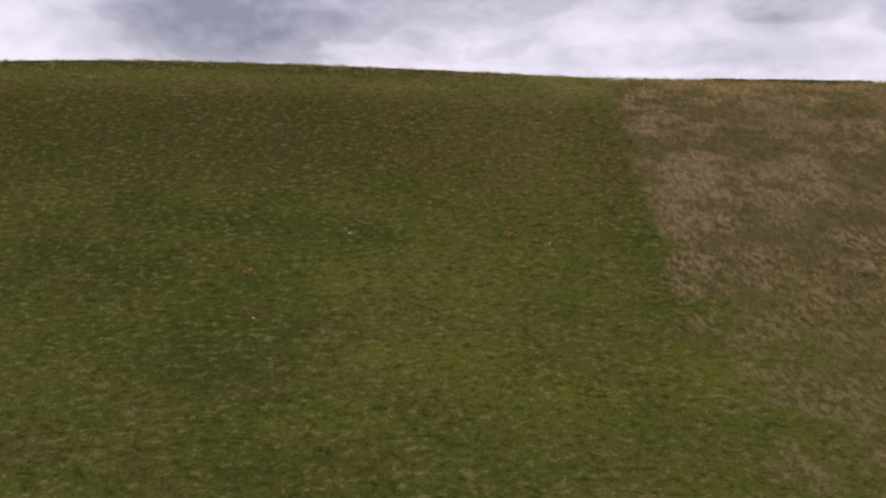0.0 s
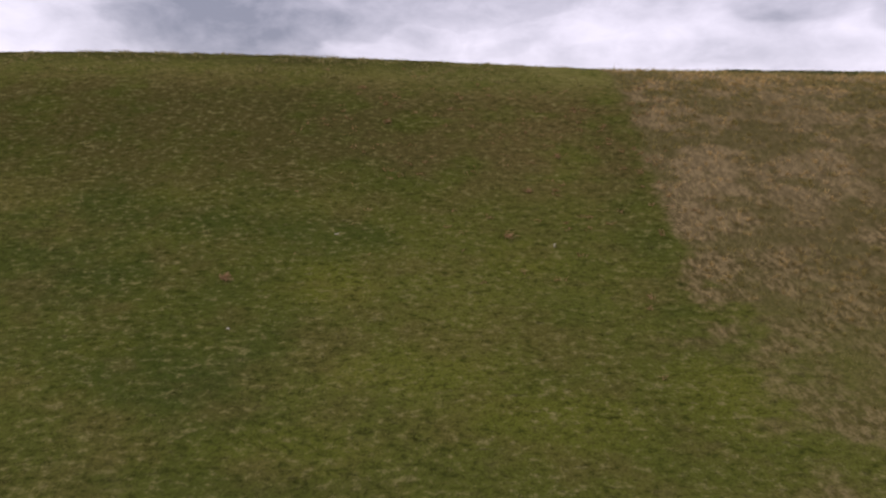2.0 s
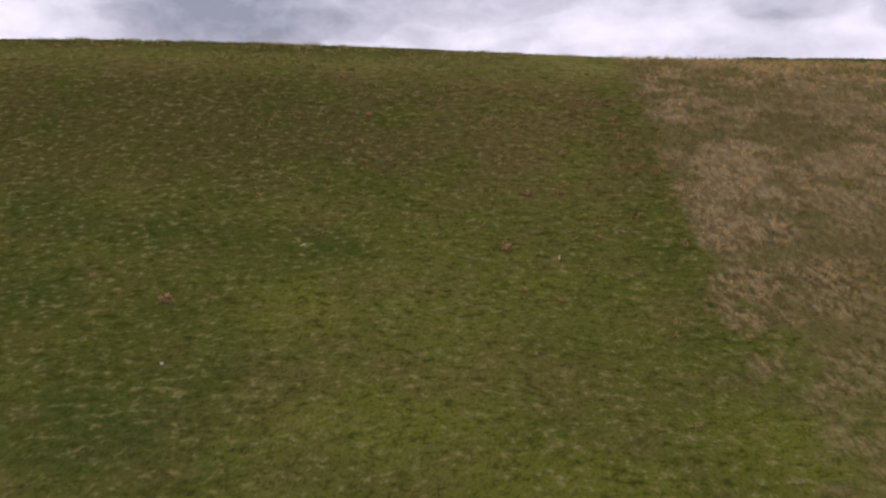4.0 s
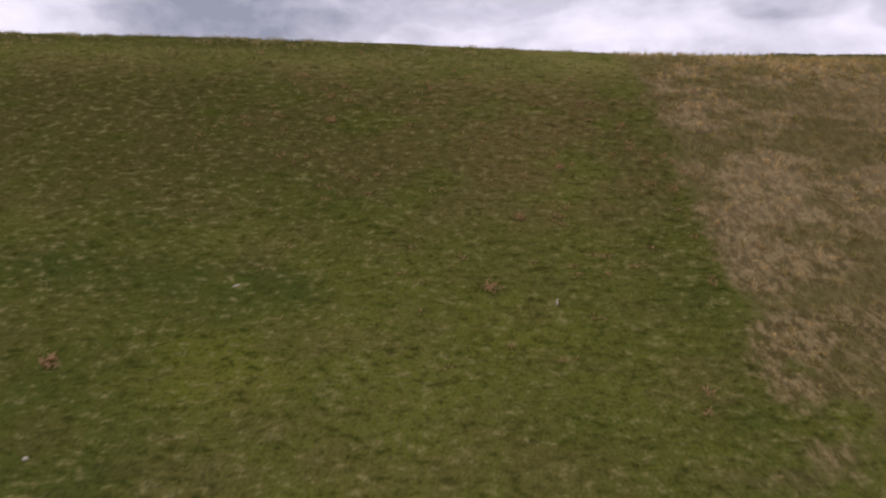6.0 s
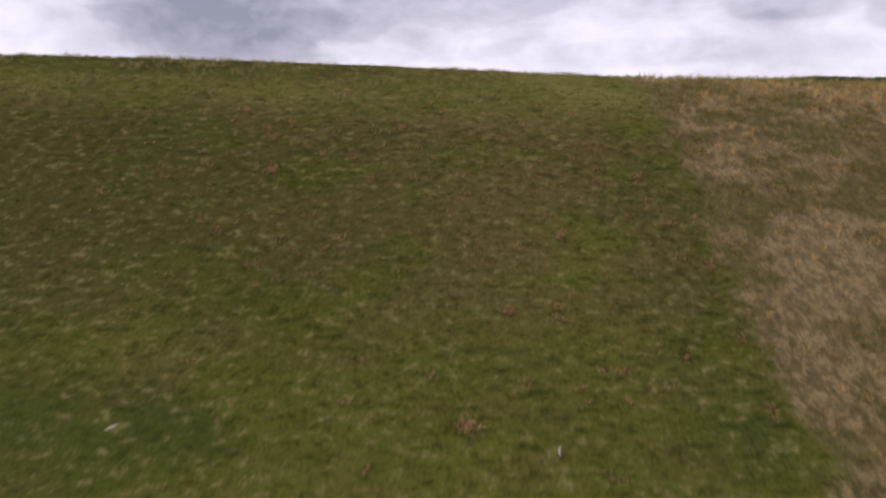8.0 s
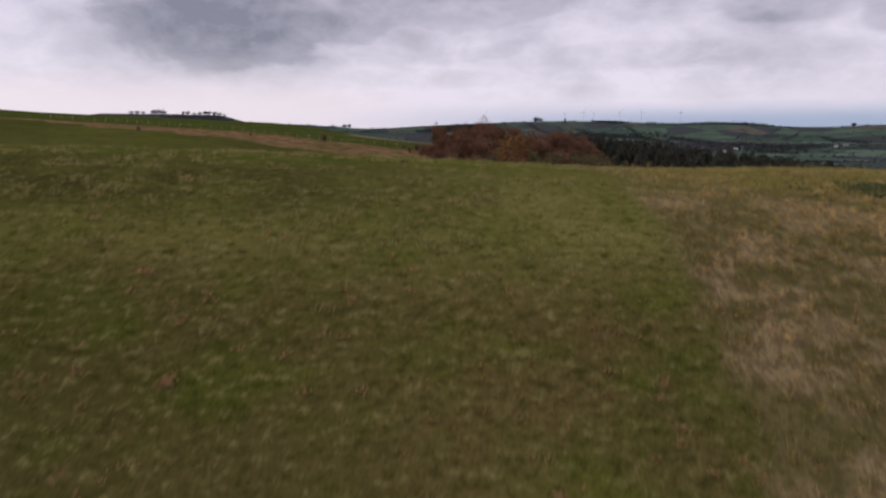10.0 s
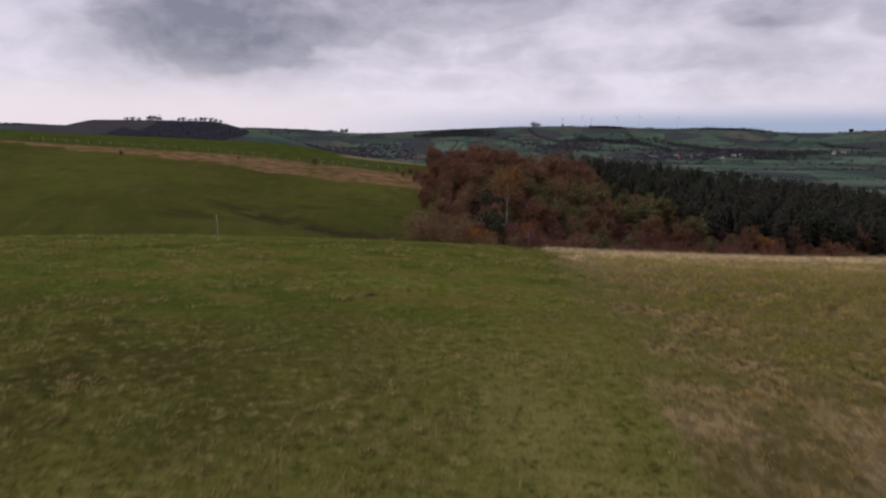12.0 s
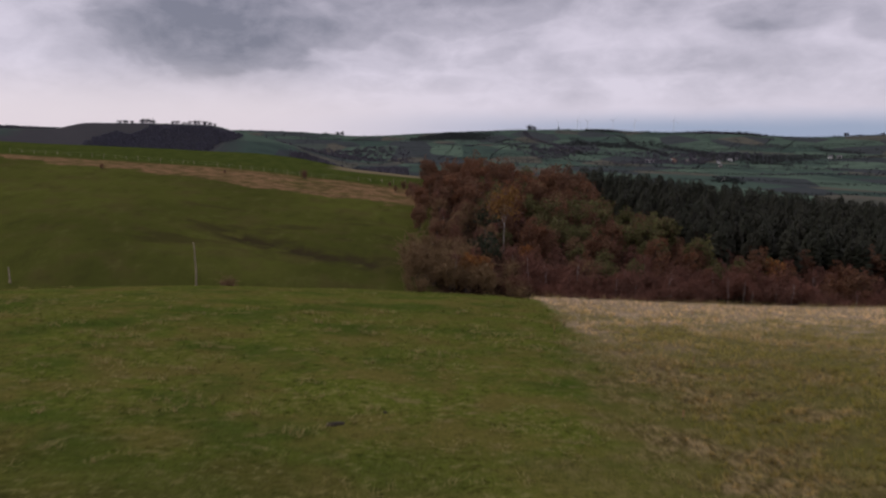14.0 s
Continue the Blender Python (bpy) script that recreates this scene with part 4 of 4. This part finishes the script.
def lump(seed, rx, ry, rz, rings=7, sides=12, wild=0.18):
    """An uneven low mound."""
    rng = np.random.default_rng(seed)
    verts, faces = [], []
    for i in range(rings):
        q = i / (rings - 1)
        for k in range(sides):
            a = 6.2832 * k / sides
            f = 1 + wild * rng.normal()
            verts.append((rx * math.cos(a) * (1 - q ** 1.4) * f, ry * math.sin(a) * (1 - q ** 1.4) * f, rz * math.sin(q * 1.57) - 0.05 * (i == 0)))
            if i:
                b = (i - 1) * sides
                faces.append((b + k, b + (k + 1) % sides, b + sides + (k + 1) % sides, b + sides + k))
    return verts, faces


def fern_clump(x, y, seed, size, label):
    """A heap of dead fronds lying on the turf."""
    rng = np.random.default_rng(seed)
    n = 90
    a = rng.uniform(0, 6.28, n)
    d = np.stack([np.cos(a), np.sin(a), rng.uniform(0.05, 0.6, n)], 1) * size * rng.uniform(0.3, 1, (n, 1))
    c = rng.normal(size=(n, 3)) * size * 0.32 * np.array([1, 1, 0.2]) + (0, 0, 0.14)
    v, f = strips(c, c + d * 0.6, size * 0.11, rng)
    return tagged(on_land("dead_fern", v, f, FROND, x, y, label, "fern", smooth=False), label, "fern", kind="stuff")


fern_clump(-9.9, 31.1, 1, 0.46, "clump of orange-brown dead fern on green turf")
fern_clump(3.7, 34.6, 2, 0.42, "small patch of russet dead fern in short turf")
fern_clump(5.1, 38.1, 3, 0.30, "small patch of russet dead fern in short turf")
fern_clump(-3.3, 43.5, 4, 0.36, "flattened russet fern in pasture grass")
fern_clump(7.2, 41.0, 5, 0.30, "flattened russet fern in pasture grass")
on_land("pale_stone", *lump(7, 0.10, 0.075, 0.07), PALE, -8.9, 28.1, "small whitish stone lying in short turf", "stone")
on_land("pale_stone", *lump(8, 0.08, 0.06, 0.06), PALE, 2.6, 40.6, "small whitish stone lying in short turf", "stone")


def fallen_stick(x, y, length, turn, label):
    t = np.linspace(-0.5, 0.5, 5)
    v, f = tube(np.stack([t * length, 0.04 * np.sin(t * 7), 0.035 + 0.02 * np.cos(t * 5)], 1), [0.012, 0.03, 0.034, 0.028, 0.012], 6)
    return on_land("fallen_stick", v, f, PALE, x, y, label, "stick", turn, sink=-0.07)


fallen_stick(-5.2, 34.3, 0.42, 12, "bleached stick lying across short turf")
stick = fallen_stick(6.0, 33.9, 0.26, 80, "bleached stub of stalk standing in turf")
stick.matrix_basis = pose(6.0, 33.9, float(land(6.0, 33.9)) + 0.10, 0, -78, 20)
on_land("mole_burrow", *lump(9, 0.34, 0.18, 0.10), EARTH, 2.2, 63.5, "dark bare-earth burrow mouth in green turf", "burrow", 12)
on_land("mole_burrow", *lump(10, 0.24, 0.18, 0.07), EARTH, -1.1, 53.9, "small dark molehill in tussocky grass", "burrow")
on_land("mole_burrow", *lump(12, 0.16, 0.12, 0.08), EARTH, 4.0, 64.6, "small dark molehill in green turf", "burrow")


def weed(seed, tall):
    """A dead dock: a stiff stem with short seed-heavy side stems."""
    rng = np.random.default_rng(seed)
    root = tagged(new("dock_weed"), "dead dark-brown dock stalk standing in tawny grass", "weed", "dead docks in the rank grass")
    part("stem", mesh_from("stem", *tube([(0, 0, 0), (0.01, 0.02, tall * 0.5), (0.03, 0.0, tall)], [0.014, 0.011, 0.005], 5), BARK), root)
    t = np.linspace(0.5, 1.0, 9)
    part("seed_head", mesh_from("seed_head", *tube(np.stack([0.03 * t, 0 * t, tall * t], 1), 0.016 + 0.022 * np.abs(np.sin(t * 31 + seed)), 6), FROND), root)
    return root


DOCKS = [weed(1, 0.6), weed(2, 0.5)]
dock_rng = np.random.default_rng(9)
dock_spots = [((14.6, 57.0), 1), ((19.2, 71.8), 0), ((13.2, 77.7), 1), ((25.9, 78.1), 0), ((14.4, 80.5), 1)]
dock_spots += [((float(dock_rng.uniform(15, 52)), float(dock_rng.uniform(38, 100))), int(dock_rng.integers(0, 2))) for _ in range(16)]
planted(DOCKS, dock_spots, dock_rng, 0.8, 1.2)


def nettle_patch():
    """A dark low bed of nettles on the brow."""
    rng = np.random.default_rng(14)
    n = 9000
    x, y = rng.uniform(20.5, 36, n), 55.2 + rng.normal(size=n) * 0.9
    keep = np.sin(x * 1.1) + np.sin(x * 0.43 + 1) + rng.normal(size=n) * 0.5 > -0.4
    x, y = x[keep], y[keep]
    c = np.stack([x, y, land(x, y) + rng.uniform(0.02, 0.28, len(x))], 1)
    me = mesh_from("nettle_bed", *leaves_at(c, 0.11, rng), NETTLE)
    return tagged(new("nettle_bed", me), "low dark-green bed of nettles on the brow", "nettles", kind="stuff")


nettle_patch()


# ================= far side of the valley =================
def bare_pole(x, y, tall, lean, label):
    """A slim bare trunk with a few broken snags."""
    rng = np.random.default_rng(int(x * 10) + 900)
    root = tagged(new("dead_tree"), label, "dead tree")
    t = np.linspace(0, 1, 7)
    path = np.stack([lean * t + 0.012 * tall * np.sin(t * 5), 0.01 * tall * np.sin(t * 4), tall * t], 1)
    part("trunk", mesh_from("trunk", *tube(path, 0.15 * (1 - 0.55 * t), 7), DEAD_WOOD, smooth=True), root)
    for k in range(5):
        q = rng.uniform(0.5, 0.98)
        s = np.array([lean * q, 0, tall * q])
        a = rng.uniform(0, 6.28)
        e = s + np.array([math.cos(a), math.sin(a), 0.5]) * rng.uniform(0.03, 0.09) * tall
        part("snag", mesh_from("snag", *tube([s, (s + e) / 2, e], [0.05, 0.035, 0.015], 5), DEAD_WOOD), root)
    set_down(root, x, y, 0, 1.0, 0.2)
    return root


POLE_TOP = -0.4
bare_pole(-31.0, 136.5, POLE_TOP - float(land(-31.0, 136.5)), 0.25, "slim pale dead trunk standing in green pasture")
bare_pole(-56.5, 132.0, 2.6, 0.15, "short pale dead trunk standing in green pasture")


def far_fence():
    """Posts and two strands of wire along the head of the tawny strip."""
    root = tagged(new("wire_fence"), "weathered wooden post and wire fence along rough grass", "fence")
    post_me = mesh_from("post", *tube([(0, 0, -0.2), (0, 0, 0.9), (0.0, 0.01, 1.3)], [0.055, 0.05, 0.045], 6), DEAD_WOOD)
    line = [(x, 226.5 + 2.0 * math.sin(x * 0.05) + 0.05 * (x + 40) + 0.0008 * (x + 40) ** 2) for x in np.arange(-118, 1, 3.4)]
    spots = [(x, y, float(land(x, y))) for x, y in line]
    for x, y, z in spots:
        p = part("post", post_me, root)
        p.matrix_basis = pose(x, y, z, 2.5 * math.sin(x * 3), 2.5 * math.cos(x * 5), x * 50)
    for up in (0.55, 1.1):
        part("wire", mesh_from("wire", *tube([(x, y, z + up) for x, y, z in spots], [0.010] * len(spots), 4), DEAD_WOOD), root)
    return root


far_fence()
willow = bare_bush("sallow_bush", 61, 2.2, 3.0, FAWN, "low yellowish-brown sallow bush beside a dead trunk", 420)
set_down(willow, -25.8, 136.0, 0, 0.9)
for x, y, size in ((-82, 209.5, 0.32), (-31.0, 222, 0.55), (-52, 217, 0.18), (-6.5, 224, 0.3), (-4.5, 219, 0.4), (-2.5, 223, 0.5), (-1.0, 214, 0.5), (-0.5, 221, 0.6), (0.5, 218, 0.7), (1.2, 210, 0.7), (2.5, 213, 0.9), (3.0, 206, 0.9)):
    made = copy_thing(BUSH_KINDS[0], pose(x, y, float(land(x, y)), 0, 0, x * 31))
    made.scale = (size, size, size)
    tagged(made, "small dark thorn bush in rough tawny grass", "shrub")


# ================= the distance =================
def at_bearing(a, r):
    return 5 + r * math.sin(a), 40 + r * math.cos(a)


def foliage_run(name, spots, low, high, size, mat, label, category, rng, per=5):
    """A far hedge, belt or wood: leaf masses heaped along many spots, uneven in height."""
    s = np.repeat(np.asarray(spots), per, 0)
    n = len(s)
    tall = np.repeat(rng.uniform(low, high, len(spots)), per)
    x, y = s[:, 0] + rng.normal(size=n) * size * 0.7, s[:, 1] + rng.normal(size=n) * size * 0.7
    z = land(x, y) + tall * rng.uniform(0.05, 1.0, n)
    me = mesh_from(name, *leaves_at(np.stack([x, y, z], 1), size, rng, 1.2), mat)
    return tagged(new(name, me), label, category, kind="stuff")


def build_distance():
    rng = np.random.default_rng(77)
    # hedges: some along the slope, some up it
    for k in range(150):
        a0, r0 = rng.uniform(-0.30, 0.72), 1150 + 1400 * rng.uniform(0, 1) ** 0.8
        if k % 5:
            span = rng.uniform(0.05, 0.16)
            q = np.arange(0, 1, 2.6 / (span * r0))
            aa, rr = a0 + span * q, r0 + 60 * np.sin(q * 2 + k) + q * rng.uniform(-90, 90)
        else:
            span = rng.uniform(150, 380)
            q = np.arange(0, 1, 2.6 / span)
            aa, rr = a0 + 0.03 * q + 0.004 * np.sin(q * 5 + k), r0 + span * q
        rr = np.minimum(rr, 2640)
        spots = np.stack([5 + rr * np.sin(aa), 40 + rr * np.cos(aa)], 1)
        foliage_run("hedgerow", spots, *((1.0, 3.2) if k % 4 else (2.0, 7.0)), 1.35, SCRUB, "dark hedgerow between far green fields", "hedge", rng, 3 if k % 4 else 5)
    # belts of trees and thick hedges that cut up the far hillside: (bearing, distance) from end to end, height, depth
    belts = (((0.017, 1852), (0.107, 1850), 6, 4), ((0.107, 1871), (0.195, 1692), 7, 5), ((0.195, 1692), (0.247, 1642), 9, 9), ((0.144, 2416), (0.206, 1731), 10, 12),
             ((0.206, 1731), (0.241, 1642), 9, 10), ((0.220, 2233), (0.240, 2064), 13, 14), ((0.240, 2064), (0.274, 2154), 6, 4), ((0.288, 2298), (0.356, 1637), 10, 14),
             ((0.249, 1664), (0.283, 1625), 7, 5), ((0.160, 1615), (0.253, 1500), 5, 5), ((0.355, 2084), (0.423, 1612), 11, 22), ((0.404, 2571), (0.486, 2322), 14, 16),
             ((0.453, 2054), (0.515, 2114), 12, 16), ((0.467, 1489), (0.575, 1516), 6, 5), ((0.547, 2074), (0.602, 1864), 9, 12), ((0.485, 1137), (0.634, 1252), 4, 3), ((0.519, 1625), (0.631, 1637), 6, 6))
    for k, ((a0, r0), (a1, r1), tall, deep) in enumerate(belts):
        long = math.hypot((a1 - a0) * (r0 + r1) / 2, r1 - r0)
        n = int(long * (0.45 + 0.05 * deep))
        q = rng.uniform(0, 1, n)
        aa = a0 + (a1 - a0) * q + rng.normal(size=n) * deep * 0.5 / r0 + 0.003 * np.sin(q * 7 + k)
        rr = r0 + (r1 - r0) * q + rng.normal(size=n) * deep + 14 * np.sin(q * 11 + k)
        spots = np.stack([5 + rr * np.sin(aa), 40 + rr * np.cos(aa)], 1)
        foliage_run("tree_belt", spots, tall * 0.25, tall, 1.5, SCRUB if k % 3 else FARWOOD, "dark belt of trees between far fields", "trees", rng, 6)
    # nearer hedges across the plain
    for a0, a1, r0 in ((0.30, 0.75, 760), (0.38, 0.75, 940), (0.45, 0.72, 640), (0.25, 0.70, 1120), (0.22, 0.60, 1290)):
        q = np.arange(0, 1, 1.7 / ((a1 - a0) * r0))
        aa, rr = a0 + (a1 - a0) * q, r0 + 25 * np.sin(q * 9) + 60 * q
        foliage_run("hedgerow", np.stack([5 + rr * np.sin(aa), 40 + rr * np.cos(aa)], 1), 1.5, 4.0, 1.5, SCRUB, "dark hedgerow across the far plain", "hedge", rng, 3)

    def wood(a0, a1, r0, r1, n, low, high, mat, label, size=3.4, per=7):
        a, r = rng.triangular(a0, (a0 + a1) / 2, a1, n) if n < 2000 else rng.uniform(a0, a1, n), rng.uniform(r0, r1, n)
        r = r + 30 * np.sin(a * 60) + 45 * np.sin(a * 23 + r0)
        if mat is DARKWOOD:
            low_edge = 860 + 3800 * np.clip(a + 0.37, 0, 0.2) + 25 * np.sin(a * 90)
            high_edge = 1165 - 1500 * np.clip(-0.42 - a, 0, 0.3)
            keep = (r > low_edge) & (r < high_edge)
            a, r = a[keep], r[keep]
        foliage_run("far_wood", np.stack([5 + r * np.sin(a), 40 + r * np.cos(a)], 1), low, high, size, mat, label, "wood", rng, per)

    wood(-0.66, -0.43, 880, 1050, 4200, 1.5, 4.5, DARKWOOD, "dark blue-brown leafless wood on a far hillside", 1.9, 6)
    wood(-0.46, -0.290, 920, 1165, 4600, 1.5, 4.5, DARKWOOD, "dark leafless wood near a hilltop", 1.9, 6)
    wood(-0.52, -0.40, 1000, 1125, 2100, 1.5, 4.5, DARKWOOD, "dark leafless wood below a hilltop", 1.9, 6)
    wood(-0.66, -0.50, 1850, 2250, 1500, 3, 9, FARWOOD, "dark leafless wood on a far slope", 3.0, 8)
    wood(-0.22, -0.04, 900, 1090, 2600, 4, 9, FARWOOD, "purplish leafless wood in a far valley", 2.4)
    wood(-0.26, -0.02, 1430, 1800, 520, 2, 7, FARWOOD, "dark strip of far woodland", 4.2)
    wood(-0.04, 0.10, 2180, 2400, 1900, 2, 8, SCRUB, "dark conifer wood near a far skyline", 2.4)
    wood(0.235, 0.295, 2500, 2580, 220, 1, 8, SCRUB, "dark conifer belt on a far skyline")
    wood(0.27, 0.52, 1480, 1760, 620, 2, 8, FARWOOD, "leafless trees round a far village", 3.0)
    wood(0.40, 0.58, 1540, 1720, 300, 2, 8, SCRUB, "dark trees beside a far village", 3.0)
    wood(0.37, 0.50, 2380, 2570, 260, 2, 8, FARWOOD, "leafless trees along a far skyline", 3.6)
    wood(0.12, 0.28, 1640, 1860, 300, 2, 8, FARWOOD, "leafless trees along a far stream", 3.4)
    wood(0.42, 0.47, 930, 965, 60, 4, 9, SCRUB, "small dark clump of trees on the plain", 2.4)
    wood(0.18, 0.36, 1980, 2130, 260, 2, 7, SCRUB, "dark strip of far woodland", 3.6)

    # lone trees and thorn clumps about the far fields
    for k in range(8):
        n = 90
        a, r = rng.uniform(-0.32, 0.72, n), rng.uniform(1250, 2620, n)
        foliage_run("field_trees", np.stack([5 + r * np.sin(a), 40 + r * np.cos(a)], 1), 2.0, 6.5, 1.9, FARWOOD if k % 2 else SCRUB, "scattered dark trees about far fields", "trees", rng, 11)

    # single trees against the sky
    def far_tree(a, r, tall, wide):
        x, y = at_bearing(a, r)
        root = tagged(new("skyline_tree"), "dark round-headed tree on a far skyline", "tree", "trees on the skyline")
        part("trunk", mesh_from("trunk", *tube([(0, 0, -0.5), (0.2, 0, tall * 0.3), (0.1, 0.1, tall * 0.7)], [tall * 0.05, tall * 0.035, tall * 0.01], 5), BARK), root)
        pts, _ = crown_points(rng, 700, np.array([0, 0, tall * 0.46]), np.array([wide * 0.5, wide * 0.5, tall * 0.46]), 22, wide * 0.14)
        part("crown", mesh_from("crown", *leaves_at(pts, tall * 0.085, rng), FARWOOD), root)
        set_down(root, x, y)

    for a, r, tall, wide in ((-0.454, 1238, 5, 11), (-0.446, 1240, 6, 10), (-0.438, 1238, 5, 9), (-0.425, 1240, 8, 11), (-0.419, 1240, 9, 12), (-0.412, 1239, 9, 11), (-0.385, 1238, 6, 9), (-0.379, 1240, 7, 8), (-0.370, 1239, 4, 9),
                             (-0.362, 1238, 6, 9), (-0.355, 1238, 8, 9), (-0.349, 1237, 7, 9), (-0.341, 1236, 7, 9), (-0.335, 1235, 6, 9), (-0.328, 1234, 5, 8), (-0.148, 2630, 15, 20), (-0.141, 2630, 16, 20),
                             (-0.166, 2630, 8, 12), (0.153, 2600, 20, 26), (0.160, 2600, 15, 22), (0.198, 2630, 12, 9), (0.585, 2560, 17, 14), (0.572, 2560, 7, 12),
                             (0.455, 2600, 13, 16), (0.463, 2600, 11, 16), (0.60, 2600, 7, 14), (0.625, 2600, 9, 18), (-0.60, 420, 5, 7)):
        far_tree(a, r, tall, wide)


build_distance()


# ================= village =================
def house(a, r, length, depth, wall_h, wall, roof, turn, label, windows=3, stacks=1):
    """Walls, a pitched roof with eaves, chimney stacks, windows and a door."""
    x, y = at_bearing(a, r)
    root = tagged(new("house"), label, "house", "houses of the village")
    length, depth, wall_h = length * 0.76, depth * 0.8, wall_h * 0.8
    hl, hd, rise = length / 2, depth / 2, depth * 0.38
    v = [(sx * hl, sy * hd, z) for z in (-1.5, wall_h) for sx, sy in ((-1, -1), (1, -1), (1, 1), (-1, 1))] + [(-hl, 0, wall_h + rise), (hl, 0, wall_h + rise)]
    f = [(0, 1, 5, 4), (2, 3, 7, 6), (1, 2, 6, 9, 5), (3, 0, 4, 8, 7)]
    part("wall", mesh_from("wall", v, f, wall), root)
    e, t = 0.35, 0.22
    for s in (-1, 1):
        pts = [(-hl - e, s * (hd + e), wall_h - 0.25), (hl + e, s * (hd + e), wall_h - 0.25), (hl + e, 0, wall_h + rise + 0.05), (-hl - e, 0, wall_h + rise + 0.05)]
        vv = pts + [(px, py, pz + t) for px, py, pz in pts]
        part("roof_slope", mesh_from("roof_slope", vv, [(0, 1, 2, 3), (4, 5, 6, 7), (0, 1, 5, 4), (1, 2, 6, 5), (2, 3, 7, 6), (3, 0, 4, 7)], roof), root)

    def block(name, cx, cy, cz, sx, sy, sz, mat):
        bv = [(cx + i * sx / 2, cy + j * sy / 2, cz + k * sz / 2) for k in (-1, 1) for i, j in ((-1, -1), (1, -1), (1, 1), (-1, 1))]
        part(name, mesh_from(name, bv, [(0, 3, 2, 1), (4, 5, 6, 7), (0, 1, 5, 4), (1, 2, 6, 5), (2, 3, 7, 6), (3, 0, 4, 7)], mat), root)

    for k in range(stacks):
        block("chimney", (hl - 0.7) * (1 - 2 * k), 0, wall_h + rise + 0.4, 0.8, 0.8, 1.8, STONE)
    for k in range(windows):
        wx = (k + 0.5) / windows * length - hl
        block("window", wx, -hd, wall_h * 0.72, 1.1, 0.12, 1.2, WINDOW)
        if k != windows // 2:
            block("window", wx, -hd, wall_h * 0.27, 1.1, 0.12, 1.2, WINDOW)
    block("door", length * 0.5 / windows - hl + length * (windows // 2) / windows, -hd, 1.0, 1.0, 0.12, 2.1, BARK)
    root.matrix_basis = pose(x, y, float(land(x, y)), 0, 0, turn)
    return root


WHITE = "white-walled house with a slate roof in a far village"
house(0.336, 1510, 27, 9, 4.5, LIMEWASH, SLATE, -15, "long white farm building with a slate roof", 7, 1)
house(0.369, 1545, 11, 7, 5.0, LIMEWASH, TILE, 10, "white house with a red tiled roof", 3)
house(0.371, 1500, 10, 7, 5.0, STONE, TILE, -20, "stone house with a red tiled roof", 3)
house(0.388, 1530, 9, 7, 4.8, STONE, SLATE, 30, "grey stone house with a slate roof", 2)
house(0.399, 1540, 9, 7, 4.8, STONE, SLATE, -35, "grey stone house with a slate roof", 2)
house(0.431, 1500, 9, 7, 5.2, LIMEWASH, SLATE, -20, WHITE, 2)
house(0.446, 1550, 10, 7, 5.2, LIMEWASH, SLATE, -40, WHITE, 3)
house(0.454, 1570, 8, 6.5, 5.0, LIMEWASH, SLATE, 25, WHITE, 2)
house(0.434, 1385, 8, 6.5, 4.8, STONE, SLATE, -10, "grey stone house with a slate roof", 2)
house(0.439, 950, 6, 5, 3.6, LIMEWASH, SLATE, -50, "small cream cottage beside trees on the plain", 2)
house(0.570, 1630, 10, 7, 4.8, LIMEWASH, SLATE, -25, WHITE, 3)
house(0.580, 1640, 12, 7, 4.8, LIMEWASH, SLATE, -35, WHITE, 3)


# ================= wind turbines =================
def wind_turbine(a, r, tall, blade, spin):
    x, y = at_bearing(a, r)
    root = tagged(new("wind_turbine"), "pale three-bladed wind turbine beyond a far ridge", "turbine", "wind turbines on the skyline")
    part("tower", mesh_from("tower", *tube([(0, 0, -2), (0, 0, tall * 0.5), (0, 0, tall)], [1.2, 1.0, 0.75], 10), STEEL, smooth=True), root)
    part("nacelle", mesh_from("nacelle", *tube([(0, -3.4, tall + 1), (0, -3, tall + 1), (0, 4, tall + 1), (0, 5, tall + 1)], [0.9, 1.9, 1.9, 1.2], 8), STEEL), root)
    part("hub", mesh_from("hub", *tube([(0, -3.4, tall + 1), (0, -4.6, tall + 1), (0, -5.4, tall + 1)], [1.5, 1.2, 0.2], 8), STEEL), root)
    for k in range(3):
        w0 = spin + k * 2.0944
        d = np.array([math.sin(w0), 0, math.cos(w0)])
        c = np.array([0, -4.2, tall + 1.0])
        part("blade", mesh_from("blade", *tube([c + d * 0.8, c + d * blade * 0.2, c + d * blade * 0.6, c + d * blade], [0.35, 0.55, 0.38, 0.12], 6), STEEL, smooth=True), root)
    root.matrix_basis = pose(x, y, float(land(x, y)), 0, 0, 15)


for a, up, spin in ((0.226, 86, 0.3), (0.241, 80, 1.0), (0.279, 88, 0.7), (0.311, 88, 1.5), (0.366, 92, 0.1), (0.197, 74, 1.2)):
    wind_turbine(a, 3600, up, 32, spin)
